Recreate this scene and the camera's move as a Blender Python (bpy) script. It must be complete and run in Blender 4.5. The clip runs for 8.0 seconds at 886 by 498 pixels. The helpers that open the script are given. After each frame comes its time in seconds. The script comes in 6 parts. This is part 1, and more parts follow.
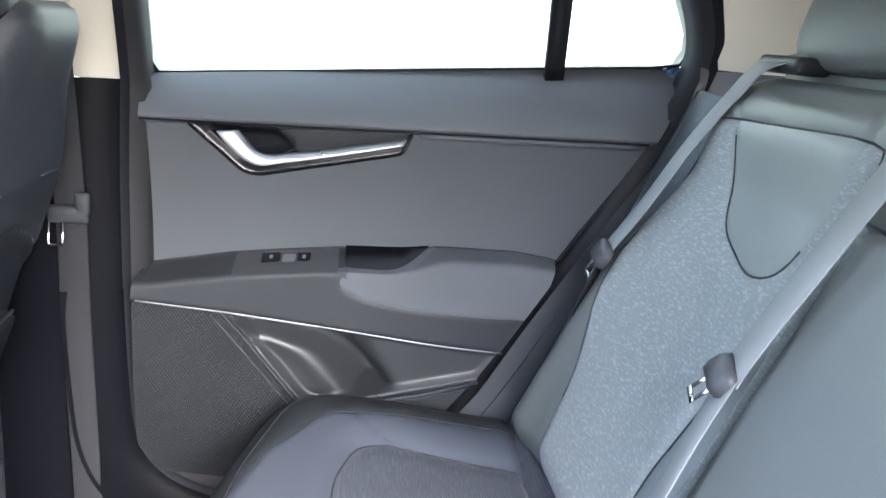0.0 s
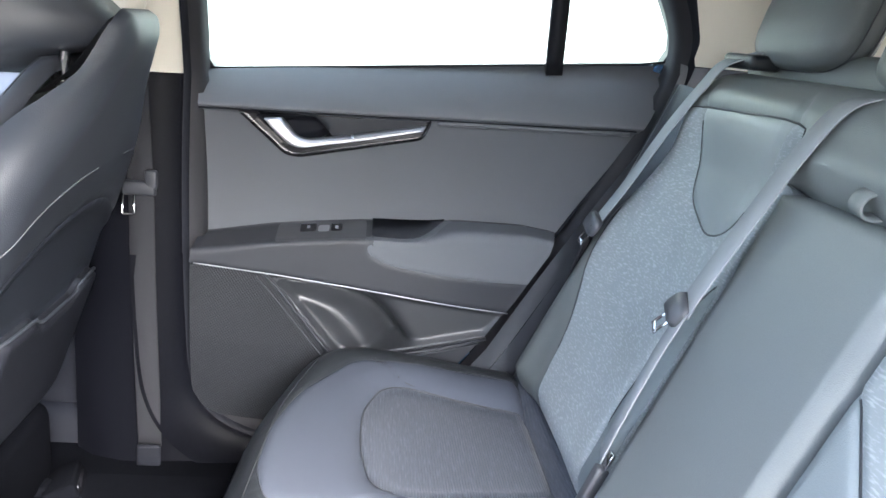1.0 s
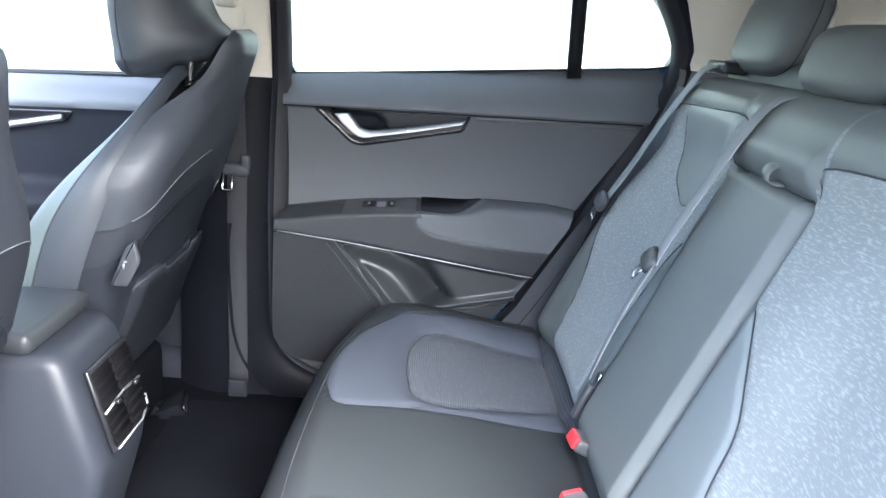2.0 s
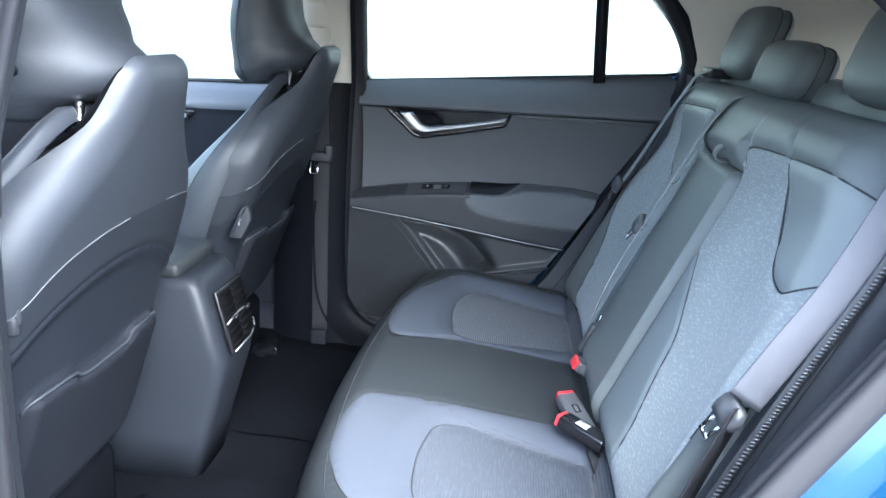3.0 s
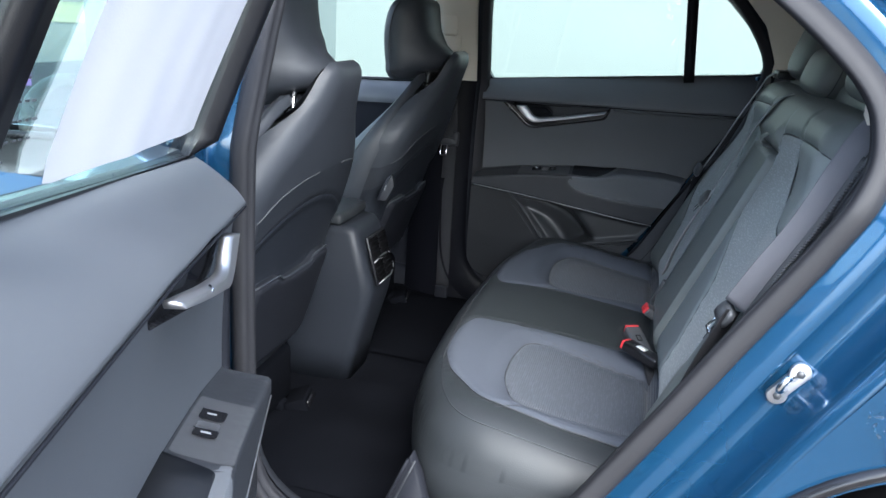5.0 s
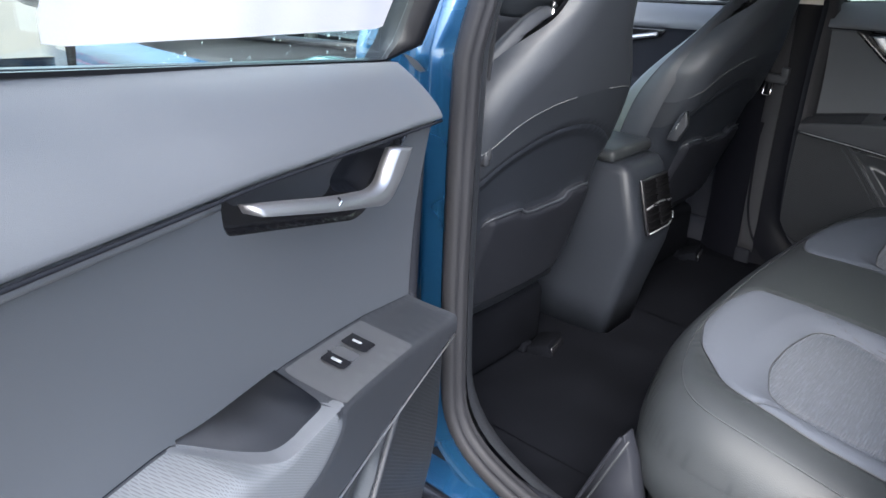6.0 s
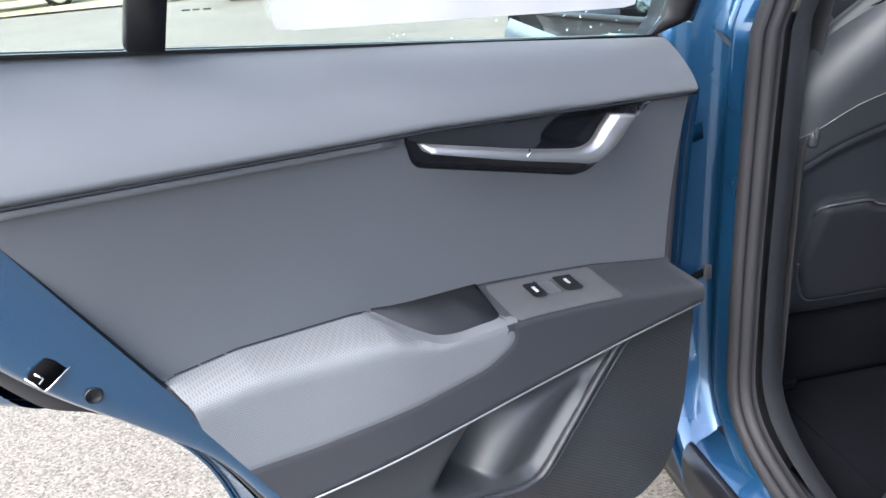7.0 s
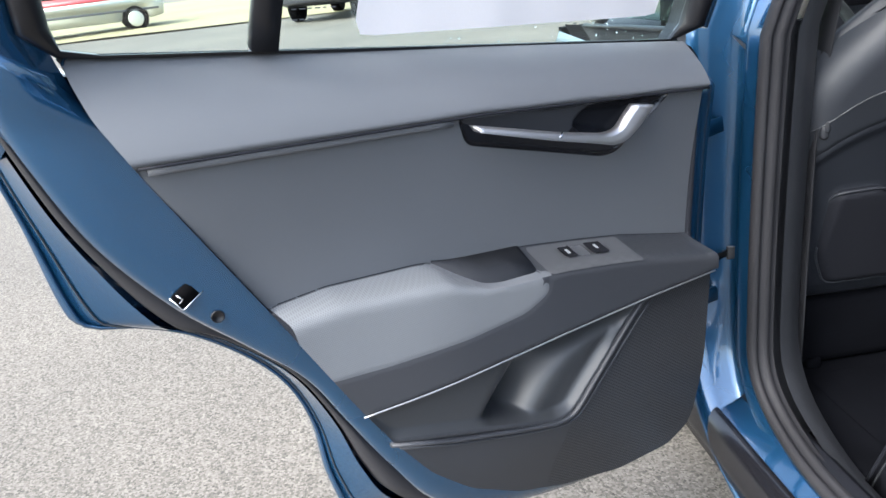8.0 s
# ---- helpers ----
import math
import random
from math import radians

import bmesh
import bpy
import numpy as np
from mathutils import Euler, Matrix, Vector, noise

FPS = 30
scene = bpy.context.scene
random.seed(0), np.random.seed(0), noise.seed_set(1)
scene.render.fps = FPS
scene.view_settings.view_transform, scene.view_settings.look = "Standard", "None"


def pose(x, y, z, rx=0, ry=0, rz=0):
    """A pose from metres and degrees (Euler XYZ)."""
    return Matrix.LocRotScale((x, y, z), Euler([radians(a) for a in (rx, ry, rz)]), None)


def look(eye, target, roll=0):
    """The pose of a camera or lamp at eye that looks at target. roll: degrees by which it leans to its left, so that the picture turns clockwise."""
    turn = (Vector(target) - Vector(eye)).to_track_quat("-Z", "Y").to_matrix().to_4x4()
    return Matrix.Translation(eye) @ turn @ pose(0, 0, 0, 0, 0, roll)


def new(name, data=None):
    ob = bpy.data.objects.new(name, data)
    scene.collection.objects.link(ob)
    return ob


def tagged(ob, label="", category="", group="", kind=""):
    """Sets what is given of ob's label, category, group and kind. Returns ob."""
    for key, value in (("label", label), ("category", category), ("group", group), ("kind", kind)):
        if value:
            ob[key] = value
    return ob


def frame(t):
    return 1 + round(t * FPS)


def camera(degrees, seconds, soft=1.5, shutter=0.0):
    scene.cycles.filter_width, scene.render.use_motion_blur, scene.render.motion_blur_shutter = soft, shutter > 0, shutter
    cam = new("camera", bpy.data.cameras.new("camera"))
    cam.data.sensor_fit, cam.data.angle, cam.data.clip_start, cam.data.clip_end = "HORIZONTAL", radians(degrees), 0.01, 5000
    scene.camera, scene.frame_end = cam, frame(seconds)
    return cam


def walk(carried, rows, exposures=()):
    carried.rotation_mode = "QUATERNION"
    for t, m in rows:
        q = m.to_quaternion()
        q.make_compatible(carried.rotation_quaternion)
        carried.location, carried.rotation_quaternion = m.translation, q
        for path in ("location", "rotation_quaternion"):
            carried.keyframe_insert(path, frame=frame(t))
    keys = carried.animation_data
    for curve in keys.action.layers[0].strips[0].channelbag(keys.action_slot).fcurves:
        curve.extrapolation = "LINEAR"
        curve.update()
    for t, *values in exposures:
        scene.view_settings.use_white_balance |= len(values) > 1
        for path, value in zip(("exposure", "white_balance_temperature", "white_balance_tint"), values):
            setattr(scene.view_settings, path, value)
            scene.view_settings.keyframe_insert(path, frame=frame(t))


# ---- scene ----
cam = camera(61.0, 8.0)
METRES, EYE, TILT, LEAN, TURN = 2.4, 1.08, -16.0, 0.0, 0.0
PATH = [
    (0, (-0.112, -0.536, 1.098), (0.136, 1.37, 0.545), 5.3),
    (0.5, (-0.117, -0.604, 1.09), (0.113, 1.306, 0.545), 5.3),
    (1, (-0.128, -0.74, 1.103), (0.077, 1.169, 0.544), 5.3),
    (1.5, (-0.124, -0.887, 1.117), (0.018, 1.026, 0.551), 5.1),
    (3, (-0.009, -1.438, 1.156), (-0.164, 0.474, 0.59), 4.2),
    (3.5, (0.033, -1.63, 1.169), (-0.192, 0.276, 0.608), 3.8),
    (4, (0.077, -1.807, 1.185), (-0.209, 0.092, 0.628), 3.4),
    (4.2, (0.089, -1.849, 1.191), (-0.223, 0.046, 0.633), 3.2),
    (5.3, (0.117, -1.872, 1.192), (-0.485, -0.069, 0.571), 4.3),
    (5.5, (0.141, -1.83, 1.177), (-0.588, -0.084, 0.528), 4.4),
    (5.8, (0.169, -1.718, 1.147), (-0.839, -0.155, 0.412), 3.6),
    (6, (0.19, -1.646, 1.136), (-1.016, -0.254, 0.357), 2.3),
    (6.2, (0.238, -1.582, 1.133), (-1.191, -0.44, 0.324), 0.7),
    (6.5, (0.311, -1.512, 1.135), (-1.349, -0.766, 0.305), -1.9),
    (6.7, (0.408, -1.465, 1.137), (-1.357, -0.983, 0.33), -3.9),
    (7, (0.476, -1.449, 1.141), (-1.341, -1.151, 0.36), -5.3),
    (7.2, (0.552, -1.442, 1.132), (-1.295, -1.241, 0.392), -6.3),
    (7.5, (0.594, -1.455, 1.149), (-1.25, -1.28, 0.395), -6.1),
    (8, (0.68, -1.474, 1.146), (-1.178, -1.319, 0.423), -6.4),
]
EXPOSURES = [(0.0, 5.12, 6200, 11), (1.5, 4.98, 6100, 10), (3.0, 4.20, 5450, 5), (4.0, 3.28, 5300, 3), (5.5, 2.92, 6000, 7), (6.0, 3.20, 6120, 8), (6.5, 3.26, 6300, 9), (7.5, 2.90, 6150, 8), (8.0, 2.80, 6150, 7)]
walk(cam, [(t, look(eye, target, roll)) for t, eye, target, roll in PATH], EXPOSURES)

# ---- daylight: bright overcast sky with a wide, weak sun ----
world = bpy.data.worlds.new("overcast_sky")
scene.world = world
world.use_nodes = True
wn = world.node_tree.nodes
sky = wn.new("ShaderNodeTexSky")
sky.sky_type, sky.sun_disc = "NISHITA", False
sky.sun_elevation, sky.sun_rotation = radians(46), radians(152)
sky.air_density, sky.dust_density, sky.ozone_density = 1.0, 4.0, 1.0
wn["Background"].inputs["Strength"].default_value = 0.15
veil = wn.new("ShaderNodeHueSaturation")
veil.inputs["Saturation"].default_value = 0.72
world.node_tree.links.new(sky.outputs[0], veil.inputs["Color"])
world.node_tree.links.new(veil.outputs[0], wn["Background"].inputs["Color"])
sun = new("sun", bpy.data.lights.new("sun", "SUN"))
sun.data.energy, sun.data.angle, sun.data.color = 0.72, radians(45), (1.0, 0.96, 0.9)
sun.matrix_world = look((2.7, -6, 5.1), (0, 0, 0))


# ---- materials ----
def surf(name, color, rough=0.5, metal=0.0, scale=60.0, vary=0.12, bump=0.15, fine=900.0, spec=0.5, coat=0.0, dirt=0.0):
    """Two scales of variation: broad tone and roughness changes, and a fine grain that also gives relief."""
    m = bpy.data.materials.new(name)
    m.use_nodes = True
    nt, L = m.node_tree, m.node_tree.links
    b = nt.nodes["Principled BSDF"]
    co = nt.nodes.new("ShaderNodeTexCoord")
    big = nt.nodes.new("ShaderNodeTexNoise")
    big.inputs["Scale"].default_value, big.inputs["Detail"].default_value = scale * 0.1, 4
    small = nt.nodes.new("ShaderNodeTexNoise")
    small.inputs["Scale"].default_value, small.inputs["Detail"].default_value = fine, 2
    for n in (big, small):
        L.new(co.outputs["Object"], n.inputs["Vector"])
    add = nt.nodes.new("ShaderNodeMath")
    add.operation = "MULTIPLY_ADD"
    add.inputs[1].default_value = 0.4
    L.new(small.outputs["Fac"], add.inputs[0])
    L.new(big.outputs["Fac"], add.inputs[2])
    ramp = nt.nodes.new("ShaderNodeMapRange")
    ramp.inputs["From Min"].default_value, ramp.inputs["From Max"].default_value = 0.45, 0.95
    ramp.inputs["To Min"].default_value, ramp.inputs["To Max"].default_value = 1 - vary, 1 + vary
    L.new(add.outputs[0], ramp.inputs["Value"])
    mul = nt.nodes.new("ShaderNodeVectorMath")
    mul.operation = "SCALE"
    mul.inputs[0].default_value = color
    L.new(ramp.outputs[0], mul.inputs["Scale"])
    L.new(mul.outputs[0], b.inputs["Base Color"])
    rr = nt.nodes.new("ShaderNodeMapRange")
    rr.inputs["From Min"].default_value, rr.inputs["From Max"].default_value = 0.3, 0.7
    rr.inputs["To Min"].default_value, rr.inputs["To Max"].default_value = max(0.02, rough - 0.06), min(1, rough + 0.06)
    L.new(big.outputs["Fac"], rr.inputs["Value"])
    L.new(rr.outputs[0], b.inputs["Roughness"])
    b.inputs["Metallic"].default_value = metal
    b.inputs["Specular IOR Level"].default_value = spec
    b.inputs["Coat Weight"].default_value = coat
    b.inputs["Coat Roughness"].default_value = 0.04
    if bump:
        bp = nt.nodes.new("ShaderNodeBump")
        bp.inputs["Strength"].default_value, bp.inputs["Distance"].default_value = bump, 0.0006
        L.new(small.outputs["Fac"], bp.inputs["Height"])
        L.new(bp.outputs[0], b.inputs["Normal"])
    return m


def cloth(name, dark, light, stretch, strength=0.5):
    """Melange woven cloth: short pale flecks along one direction over a darker ground."""
    m = surf(name, dark, 0.9, 0, 40, 0.1, 0.3, 1200, 0.2)
    nt, L = m.node_tree, m.node_tree.links
    b = nt.nodes["Principled BSDF"]
    co = nt.nodes["Texture Coordinate"]
    mp = nt.nodes.new("ShaderNodeMapping")
    mp.inputs["Scale"].default_value = stretch
    L.new(co.outputs["Object"], mp.inputs["Vector"])
    fl = nt.nodes.new("ShaderNodeTexNoise")
    fl.inputs["Scale"].default_value, fl.inputs["Detail"].default_value = 1.0, 3
    L.new(mp.outputs[0], fl.inputs["Vector"])
    mr = nt.nodes.new("ShaderNodeMapRange")
    mr.inputs["From Min"].default_value, mr.inputs["From Max"].default_value = 0.5, 0.68
    mr.inputs["To Max"].default_value = strength
    L.new(fl.outputs["Fac"], mr.inputs["Value"])
    mx = nt.nodes.new("ShaderNodeMix")
    mx.data_type = "RGBA"
    old = b.inputs["Base Color"].links[0].from_socket
    L.new(mr.outputs[0], mx.inputs["Factor"])
    L.new(old, mx.inputs["A"])
    mx.inputs["B"].default_value = (*light, 1)
    L.new(mx.outputs["Result"], b.inputs["Base Color"])
    b.inputs["Sheen Weight"].default_value = 0.14
    return m


def ribs(m, scale, depth=0.5):
    """Adds fine raised cords, side by side along x."""
    nt, L = m.node_tree, m.node_tree.links
    b = nt.nodes["Principled BSDF"]
    w = nt.nodes.new("ShaderNodeTexWave")
    w.bands_direction = "X"
    w.inputs["Scale"].default_value, w.inputs["Distortion"].default_value = scale, 1.2
    w.inputs["Detail"].default_value, w.inputs["Detail Scale"].default_value = 2.0, 0.5
    L.new(nt.nodes["Texture Coordinate"].outputs["Object"], w.inputs["Vector"])
    bp = nt.nodes.new("ShaderNodeBump")
    bp.inputs["Strength"].default_value, bp.inputs["Distance"].default_value = depth, 0.0012
    L.new(w.outputs["Fac"], bp.inputs["Height"])
    L.new(b.inputs["Normal"].links[0].from_socket, bp.inputs["Normal"])
    L.new(bp.outputs[0], b.inputs["Normal"])
    return m


def dots(m, scale, depth=0.6, size=0.25, tint=0.5):
    """Adds a fine regular perforation to a material."""
    nt, L = m.node_tree, m.node_tree.links
    b = nt.nodes["Principled BSDF"]
    co = nt.nodes["Texture Coordinate"]
    v = nt.nodes.new("ShaderNodeTexVoronoi")
    v.inputs["Scale"].default_value, v.inputs["Randomness"].default_value = scale, 0.0
    flat = nt.nodes.new("ShaderNodeMapping")
    flat.inputs["Scale"].default_value, flat.inputs["Rotation"].default_value = (1, 0, 1), (0, 0.6, 0)
    L.new(co.outputs["Object"], flat.inputs["Vector"])
    L.new(flat.outputs[0], v.inputs["Vector"])
    r = nt.nodes.new("ShaderNodeMapRange")
    r.inputs["From Min"].default_value, r.inputs["From Max"].default_value = size, size + 0.12
    L.new(v.outputs["Distance"], r.inputs["Value"])
    bp = nt.nodes.new("ShaderNodeBump")
    bp.inputs["Strength"].default_value, bp.inputs["Distance"].default_value = depth, 0.0008
    L.new(r.outputs[0], bp.inputs["Height"])
    if b.inputs["Normal"].links:
        L.new(b.inputs["Normal"].links[0].from_socket, bp.inputs["Normal"])
    L.new(bp.outputs[0], b.inputs["Normal"])
    old = b.inputs["Base Color"].links[0].from_socket
    r2 = nt.nodes.new("ShaderNodeMapRange")
    r2.inputs["To Min"].default_value, r2.inputs["To Max"].default_value = 1 - tint, 1.0
    L.new(r.outputs[0], r2.inputs["Value"])
    sc = nt.nodes.new("ShaderNodeVectorMath")
    sc.operation = "SCALE"
    L.new(old, sc.inputs[0])
    L.new(r2.outputs[0], sc.inputs["Scale"])
    L.new(sc.outputs[0], b.inputs["Base Color"])
    return m


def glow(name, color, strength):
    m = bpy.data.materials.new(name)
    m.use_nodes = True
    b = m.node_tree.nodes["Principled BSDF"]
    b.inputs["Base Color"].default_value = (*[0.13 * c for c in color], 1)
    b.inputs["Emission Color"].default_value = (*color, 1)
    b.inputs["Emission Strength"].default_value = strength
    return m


def glass(name, tint, rough=0.0):
    m = bpy.data.materials.new(name)
    m.use_nodes = True
    b = m.node_tree.nodes["Principled BSDF"]
    b.inputs["Base Color"].default_value = (*tint, 1)
    b.inputs["Transmission Weight"].default_value = 1.0
    b.inputs["Roughness"].default_value = rough
    b.inputs["IOR"].default_value = 1.45
    return m


TRIM = surf("grained_trim", (0.070, 0.075, 0.085), 0.48, 0, 30, 0.07, 0.35, 1500, 0.35)
TRIM_UP = surf("soft_upper_trim", (0.088, 0.093, 0.104), 0.5, 0, 30, 0.07, 0.35, 1500, 0.4)
TRIM_ARM = surf("armrest_trim", (0.028, 0.030, 0.0355), 0.44, 0, 30, 0.07, 0.35, 1500, 0.30)
TRIM_LOW = surf("lower_trim", (0.013, 0.014, 0.018), 0.45, 0, 30, 0.1, 0.35, 1200, 0.06)
# near-black copy of the pillar trim: the far side's shade is in its colour
TRIM_PILLAR_SHADED = surf("shaded_pillar_trim", (0.0042, 0.0045, 0.0065), 0.42, 0, 30, 0.1, 0.35, 1200, 0.06)
# lining plastic darkened in colour for the depth shade of the pull well
TRIM_WELL_SHADED = surf("shaded_well_trim", (0.019, 0.0205, 0.0245), 0.55, 0, 30, 0.1, 0.3, 1200, 0.06)
# same plastic as the main lining, darkened for the shade in the pocket's hollow
TRIM_POCKET_SHADED = surf("shaded_pocket_trim", (0.028, 0.030, 0.0335), 0.39, 0, 30, 0.07, 0.2, 1500, 0.40)
# lower door tones are held darker to take in the footwell's shade
TRIM_DLOW = surf("lower_door_trim", (0.025, 0.0267, 0.031), 0.42, 0, 30, 0.1, 0.35, 1200, 0.33)
SPEAKER = dots(surf("speaker_trim", (0.025, 0.0267, 0.031), 0.42, 0, 30, 0.08, 0.2, 1200, 0.33), 210, 1.0, 0.30, 0.45)
BLACK = surf("gloss_black", (0.008, 0.008, 0.010), 0.22, 0, 40, 0.1, 0.0)
RUBBER = surf("seal_rubber", (0.0062, 0.0065, 0.0085), 0.36, 0, 40, 0.2, 0.2, 800, 0.32)
SEAL = surf("door_seal_rubber", (0.020, 0.020, 0.023), 0.62, 0, 40, 0.2, 0.2, 800, 0.2)
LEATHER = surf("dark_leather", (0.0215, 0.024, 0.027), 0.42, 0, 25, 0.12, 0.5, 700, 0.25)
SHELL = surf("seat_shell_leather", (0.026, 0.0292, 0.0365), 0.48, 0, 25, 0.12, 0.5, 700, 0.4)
# shell tones step darker from the seam down to the lower hood
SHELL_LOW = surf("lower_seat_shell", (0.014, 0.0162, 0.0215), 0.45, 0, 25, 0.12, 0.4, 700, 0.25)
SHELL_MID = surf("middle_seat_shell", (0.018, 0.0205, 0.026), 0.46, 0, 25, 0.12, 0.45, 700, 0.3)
BOLSTER_L = surf("front_seat_leather", (0.074, 0.086, 0.085), 0.45, 0, 25, 0.12, 0.5, 700, 0.35)
# backrest leather and cloth run paler than the cushion's, with light put into colour
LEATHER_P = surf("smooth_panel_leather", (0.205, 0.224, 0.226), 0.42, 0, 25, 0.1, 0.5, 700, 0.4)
LEATHER_LIT = surf("lit_backrest_leather", (0.130, 0.143, 0.143), 0.42, 0, 25, 0.12, 0.5, 700, 0.4)
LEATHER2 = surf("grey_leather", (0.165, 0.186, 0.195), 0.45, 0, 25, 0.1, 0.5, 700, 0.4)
PADCLOTH = dots(surf("fine_mesh_cloth", (0.118, 0.125, 0.137), 0.85, 0, 40, 0.08, 0.3, 1400, 0.2), 430, 0.3, 0.26, 0.22)
BOLSTER = surf("grey_bolster_cloth", (0.057, 0.064, 0.081), 0.75, 0, 30, 0.1, 0.45, 1400, 0.2)
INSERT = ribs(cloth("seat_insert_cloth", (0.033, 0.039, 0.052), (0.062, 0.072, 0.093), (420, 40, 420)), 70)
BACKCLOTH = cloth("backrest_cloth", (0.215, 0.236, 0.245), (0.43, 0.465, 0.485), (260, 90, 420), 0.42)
CARPET = surf("black_carpet", (0.0040, 0.0044, 0.0060), 0.95, 0, 60, 0.35, 1.0, 500, 0.02)
BEIGE = surf("beige_pillar_trim", (0.60, 0.57, 0.50), 0.75, 0, 30, 0.04, 0.2, 1200)
BLUE = surf("blue_metallic_paint", (0.0118, 0.060, 0.136), 0.25, 0.6, 20, 0.06, 0.05, 3000, 0.5, 1.0)
SILVER = surf("satin_silver", (0.44, 0.44, 0.46), 0.48, 1.0, 40, 0.05, 0.05, 1500)
LEATHER_S = surf("side_leather", (0.095, 0.105, 0.104), 0.45, 0, 25, 0.12, 0.5, 700, 0.35)
CHROME = surf("chrome", (0.75, 0.75, 0.77), 0.1, 1.0, 40, 0.05, 0.0)
WEB = surf("belt_webbing", (0.24, 0.25, 0.26), 0.8, 0, 60, 0.08, 0.5, 1600, 0.3)
# same webbing as WEB, darkened to offset the light at the open door
WEB_DIMMED = surf("dimmed_belt_webbing", (0.105, 0.105, 0.118), 0.8, 0, 60, 0.08, 0.5, 1600, 0.3)
WEB_D = surf("dark_belt_webbing", (0.024, 0.0245, 0.028), 0.75, 0, 60, 0.08, 0.5, 1600, 0.1)
PLASTIC = surf("grey_plastic", (0.055, 0.057, 0.063), 0.42, 0, 40, 0.08, 0.15, 1200)
RED = surf("red_button", (0.55, 0.03, 0.04), 0.4, 0, 40, 0.08, 0.0)
WHITE = surf("white_sticker", (0.75, 0.75, 0.75), 0.6, 0, 40, 0.03, 0.0)
PAPER = surf("white_paper", (0.62, 0.61, 0.64), 0.85, 0, 12, 0.03, 0.3, 500)
GLASS = glass("clear_glass", (0.83, 0.94, 0.89))
DARKGLASS = glass("dark_tinted_glass", (0.60, 0.62, 0.60))
GLASS_F = glass("green_tinted_glass", (0.68, 0.88, 0.80))
DARKPLASTIC = surf("wheel_arch_cladding", (0.0035, 0.0035, 0.004), 0.6, 0, 40, 0.2, 0.4, 900, 0.012)
SEAM = surf("seam_thread", (0.02, 0.022, 0.026), 0.6, 0, 40, 0.1, 0.2)
SEAM_GLINT = surf("pale_seam_glint", (0.07, 0.073, 0.08), 0.5, 0, 40, 0.1, 0.2)
LINER = surf("headliner", (0.55, 0.53, 0.49), 0.95, 0, 40, 0.05, 0.4, 900, 0.1)
DROPLET = glass("water_droplet", (0.95, 0.97, 1.0))
BACKDROP_GLOW = glow("glowing_backdrop", (0.86, 0.97, 0.94), 0.021)


def ground_material():
    m = surf("worn_asphalt", (0.098, 0.089, 0.076), 0.9, 0, 6, 0.2, 1.0, 200, 0.3)
    nt, L = m.node_tree, m.node_tree.links
    b = nt.nodes["Principled BSDF"]
    co = nt.nodes["Texture Coordinate"]
    v = nt.nodes.new("ShaderNodeTexVoronoi")
    v.inputs["Scale"].default_value = 185
    L.new(co.outputs["Object"], v.inputs["Vector"])
    r = nt.nodes.new("ShaderNodeMapRange")
    r.inputs["From Min"].default_value, r.inputs["From Max"].default_value = 0.0, 1.0
    r.inputs["To Min"].default_value, r.inputs["To Max"].default_value = 0.35, 1.7
    L.new(v.outputs["Color"], r.inputs["Value"])
    old = b.inputs["Base Color"].links[0].from_socket
    sc = nt.nodes.new("ShaderNodeVectorMath")
    sc.operation = "SCALE"
    L.new(old, sc.inputs[0])
    L.new(r.outputs[0], sc.inputs["Scale"])
    L.new(sc.outputs[0], b.inputs["Base Color"])
    return m


ASPHALT = ground_material()


# ---- building tools ----
def thing(name, label, category, group="", kind=""):
    return tagged(new(name), label, category, group, kind)


def link(name, me, mat, parent=None, label="", smooth=True):
    me.materials.append(mat)
    if smooth:
        me.polygons.foreach_set("use_smooth", [True] * len(me.polygons))
    ob = new(name, me)
    ob.parent = parent
    if label:
        tagged(ob, label)
    return ob


def part(name, bm, mat, parent=None, label="", smooth=True):
    bmesh.ops.recalc_face_normals(bm, faces=bm.faces[:])
    me = bpy.data.meshes.new(name)
    bm.to_mesh(me)
    bm.free()
    return link(name, me, mat, parent, label, smooth)


def box(x0, x1, y0, y1, z0, z1, bevel=0.0, seg=3, m=None):
    bm = bmesh.new()
    bmesh.ops.create_cube(bm, size=1)
    bmesh.ops.transform(bm, verts=bm.verts[:], matrix=Matrix.LocRotScale(((x0 + x1) / 2, (y0 + y1) / 2, (z0 + z1) / 2), None, (x1 - x0, y1 - y0, z1 - z0)))
    if bevel:
        bmesh.ops.bevel(bm, geom=bm.edges[:], offset=bevel, segments=seg, profile=0.5, affect="EDGES")
    if m is not None:
        bmesh.ops.transform(bm, verts=bm.verts[:], matrix=m)
    return bm


def corners(pts, r=0.02, n=5, closed=True):
    """A polygon with its corners rounded off."""
    out, k = [], len(pts)
    for i, p in enumerate(pts):
        p = np.array(p, float)
        if not closed and i in (0, k - 1):
            out.append(p)
            continue
        a, c = np.array(pts[i - 1], float), np.array(pts[(i + 1) % k], float)
        da, dc = np.linalg.norm(a - p), np.linalg.norm(c - p)
        s, e = p + (a - p) * min(r / da, 0.45), p + (c - p) * min(r / dc, 0.45)
        for j in range(n + 1):
            t = j / n
            out.append((1 - t) ** 2 * s + 2 * t * (1 - t) * p + t * t * e)
    return np.array(out)


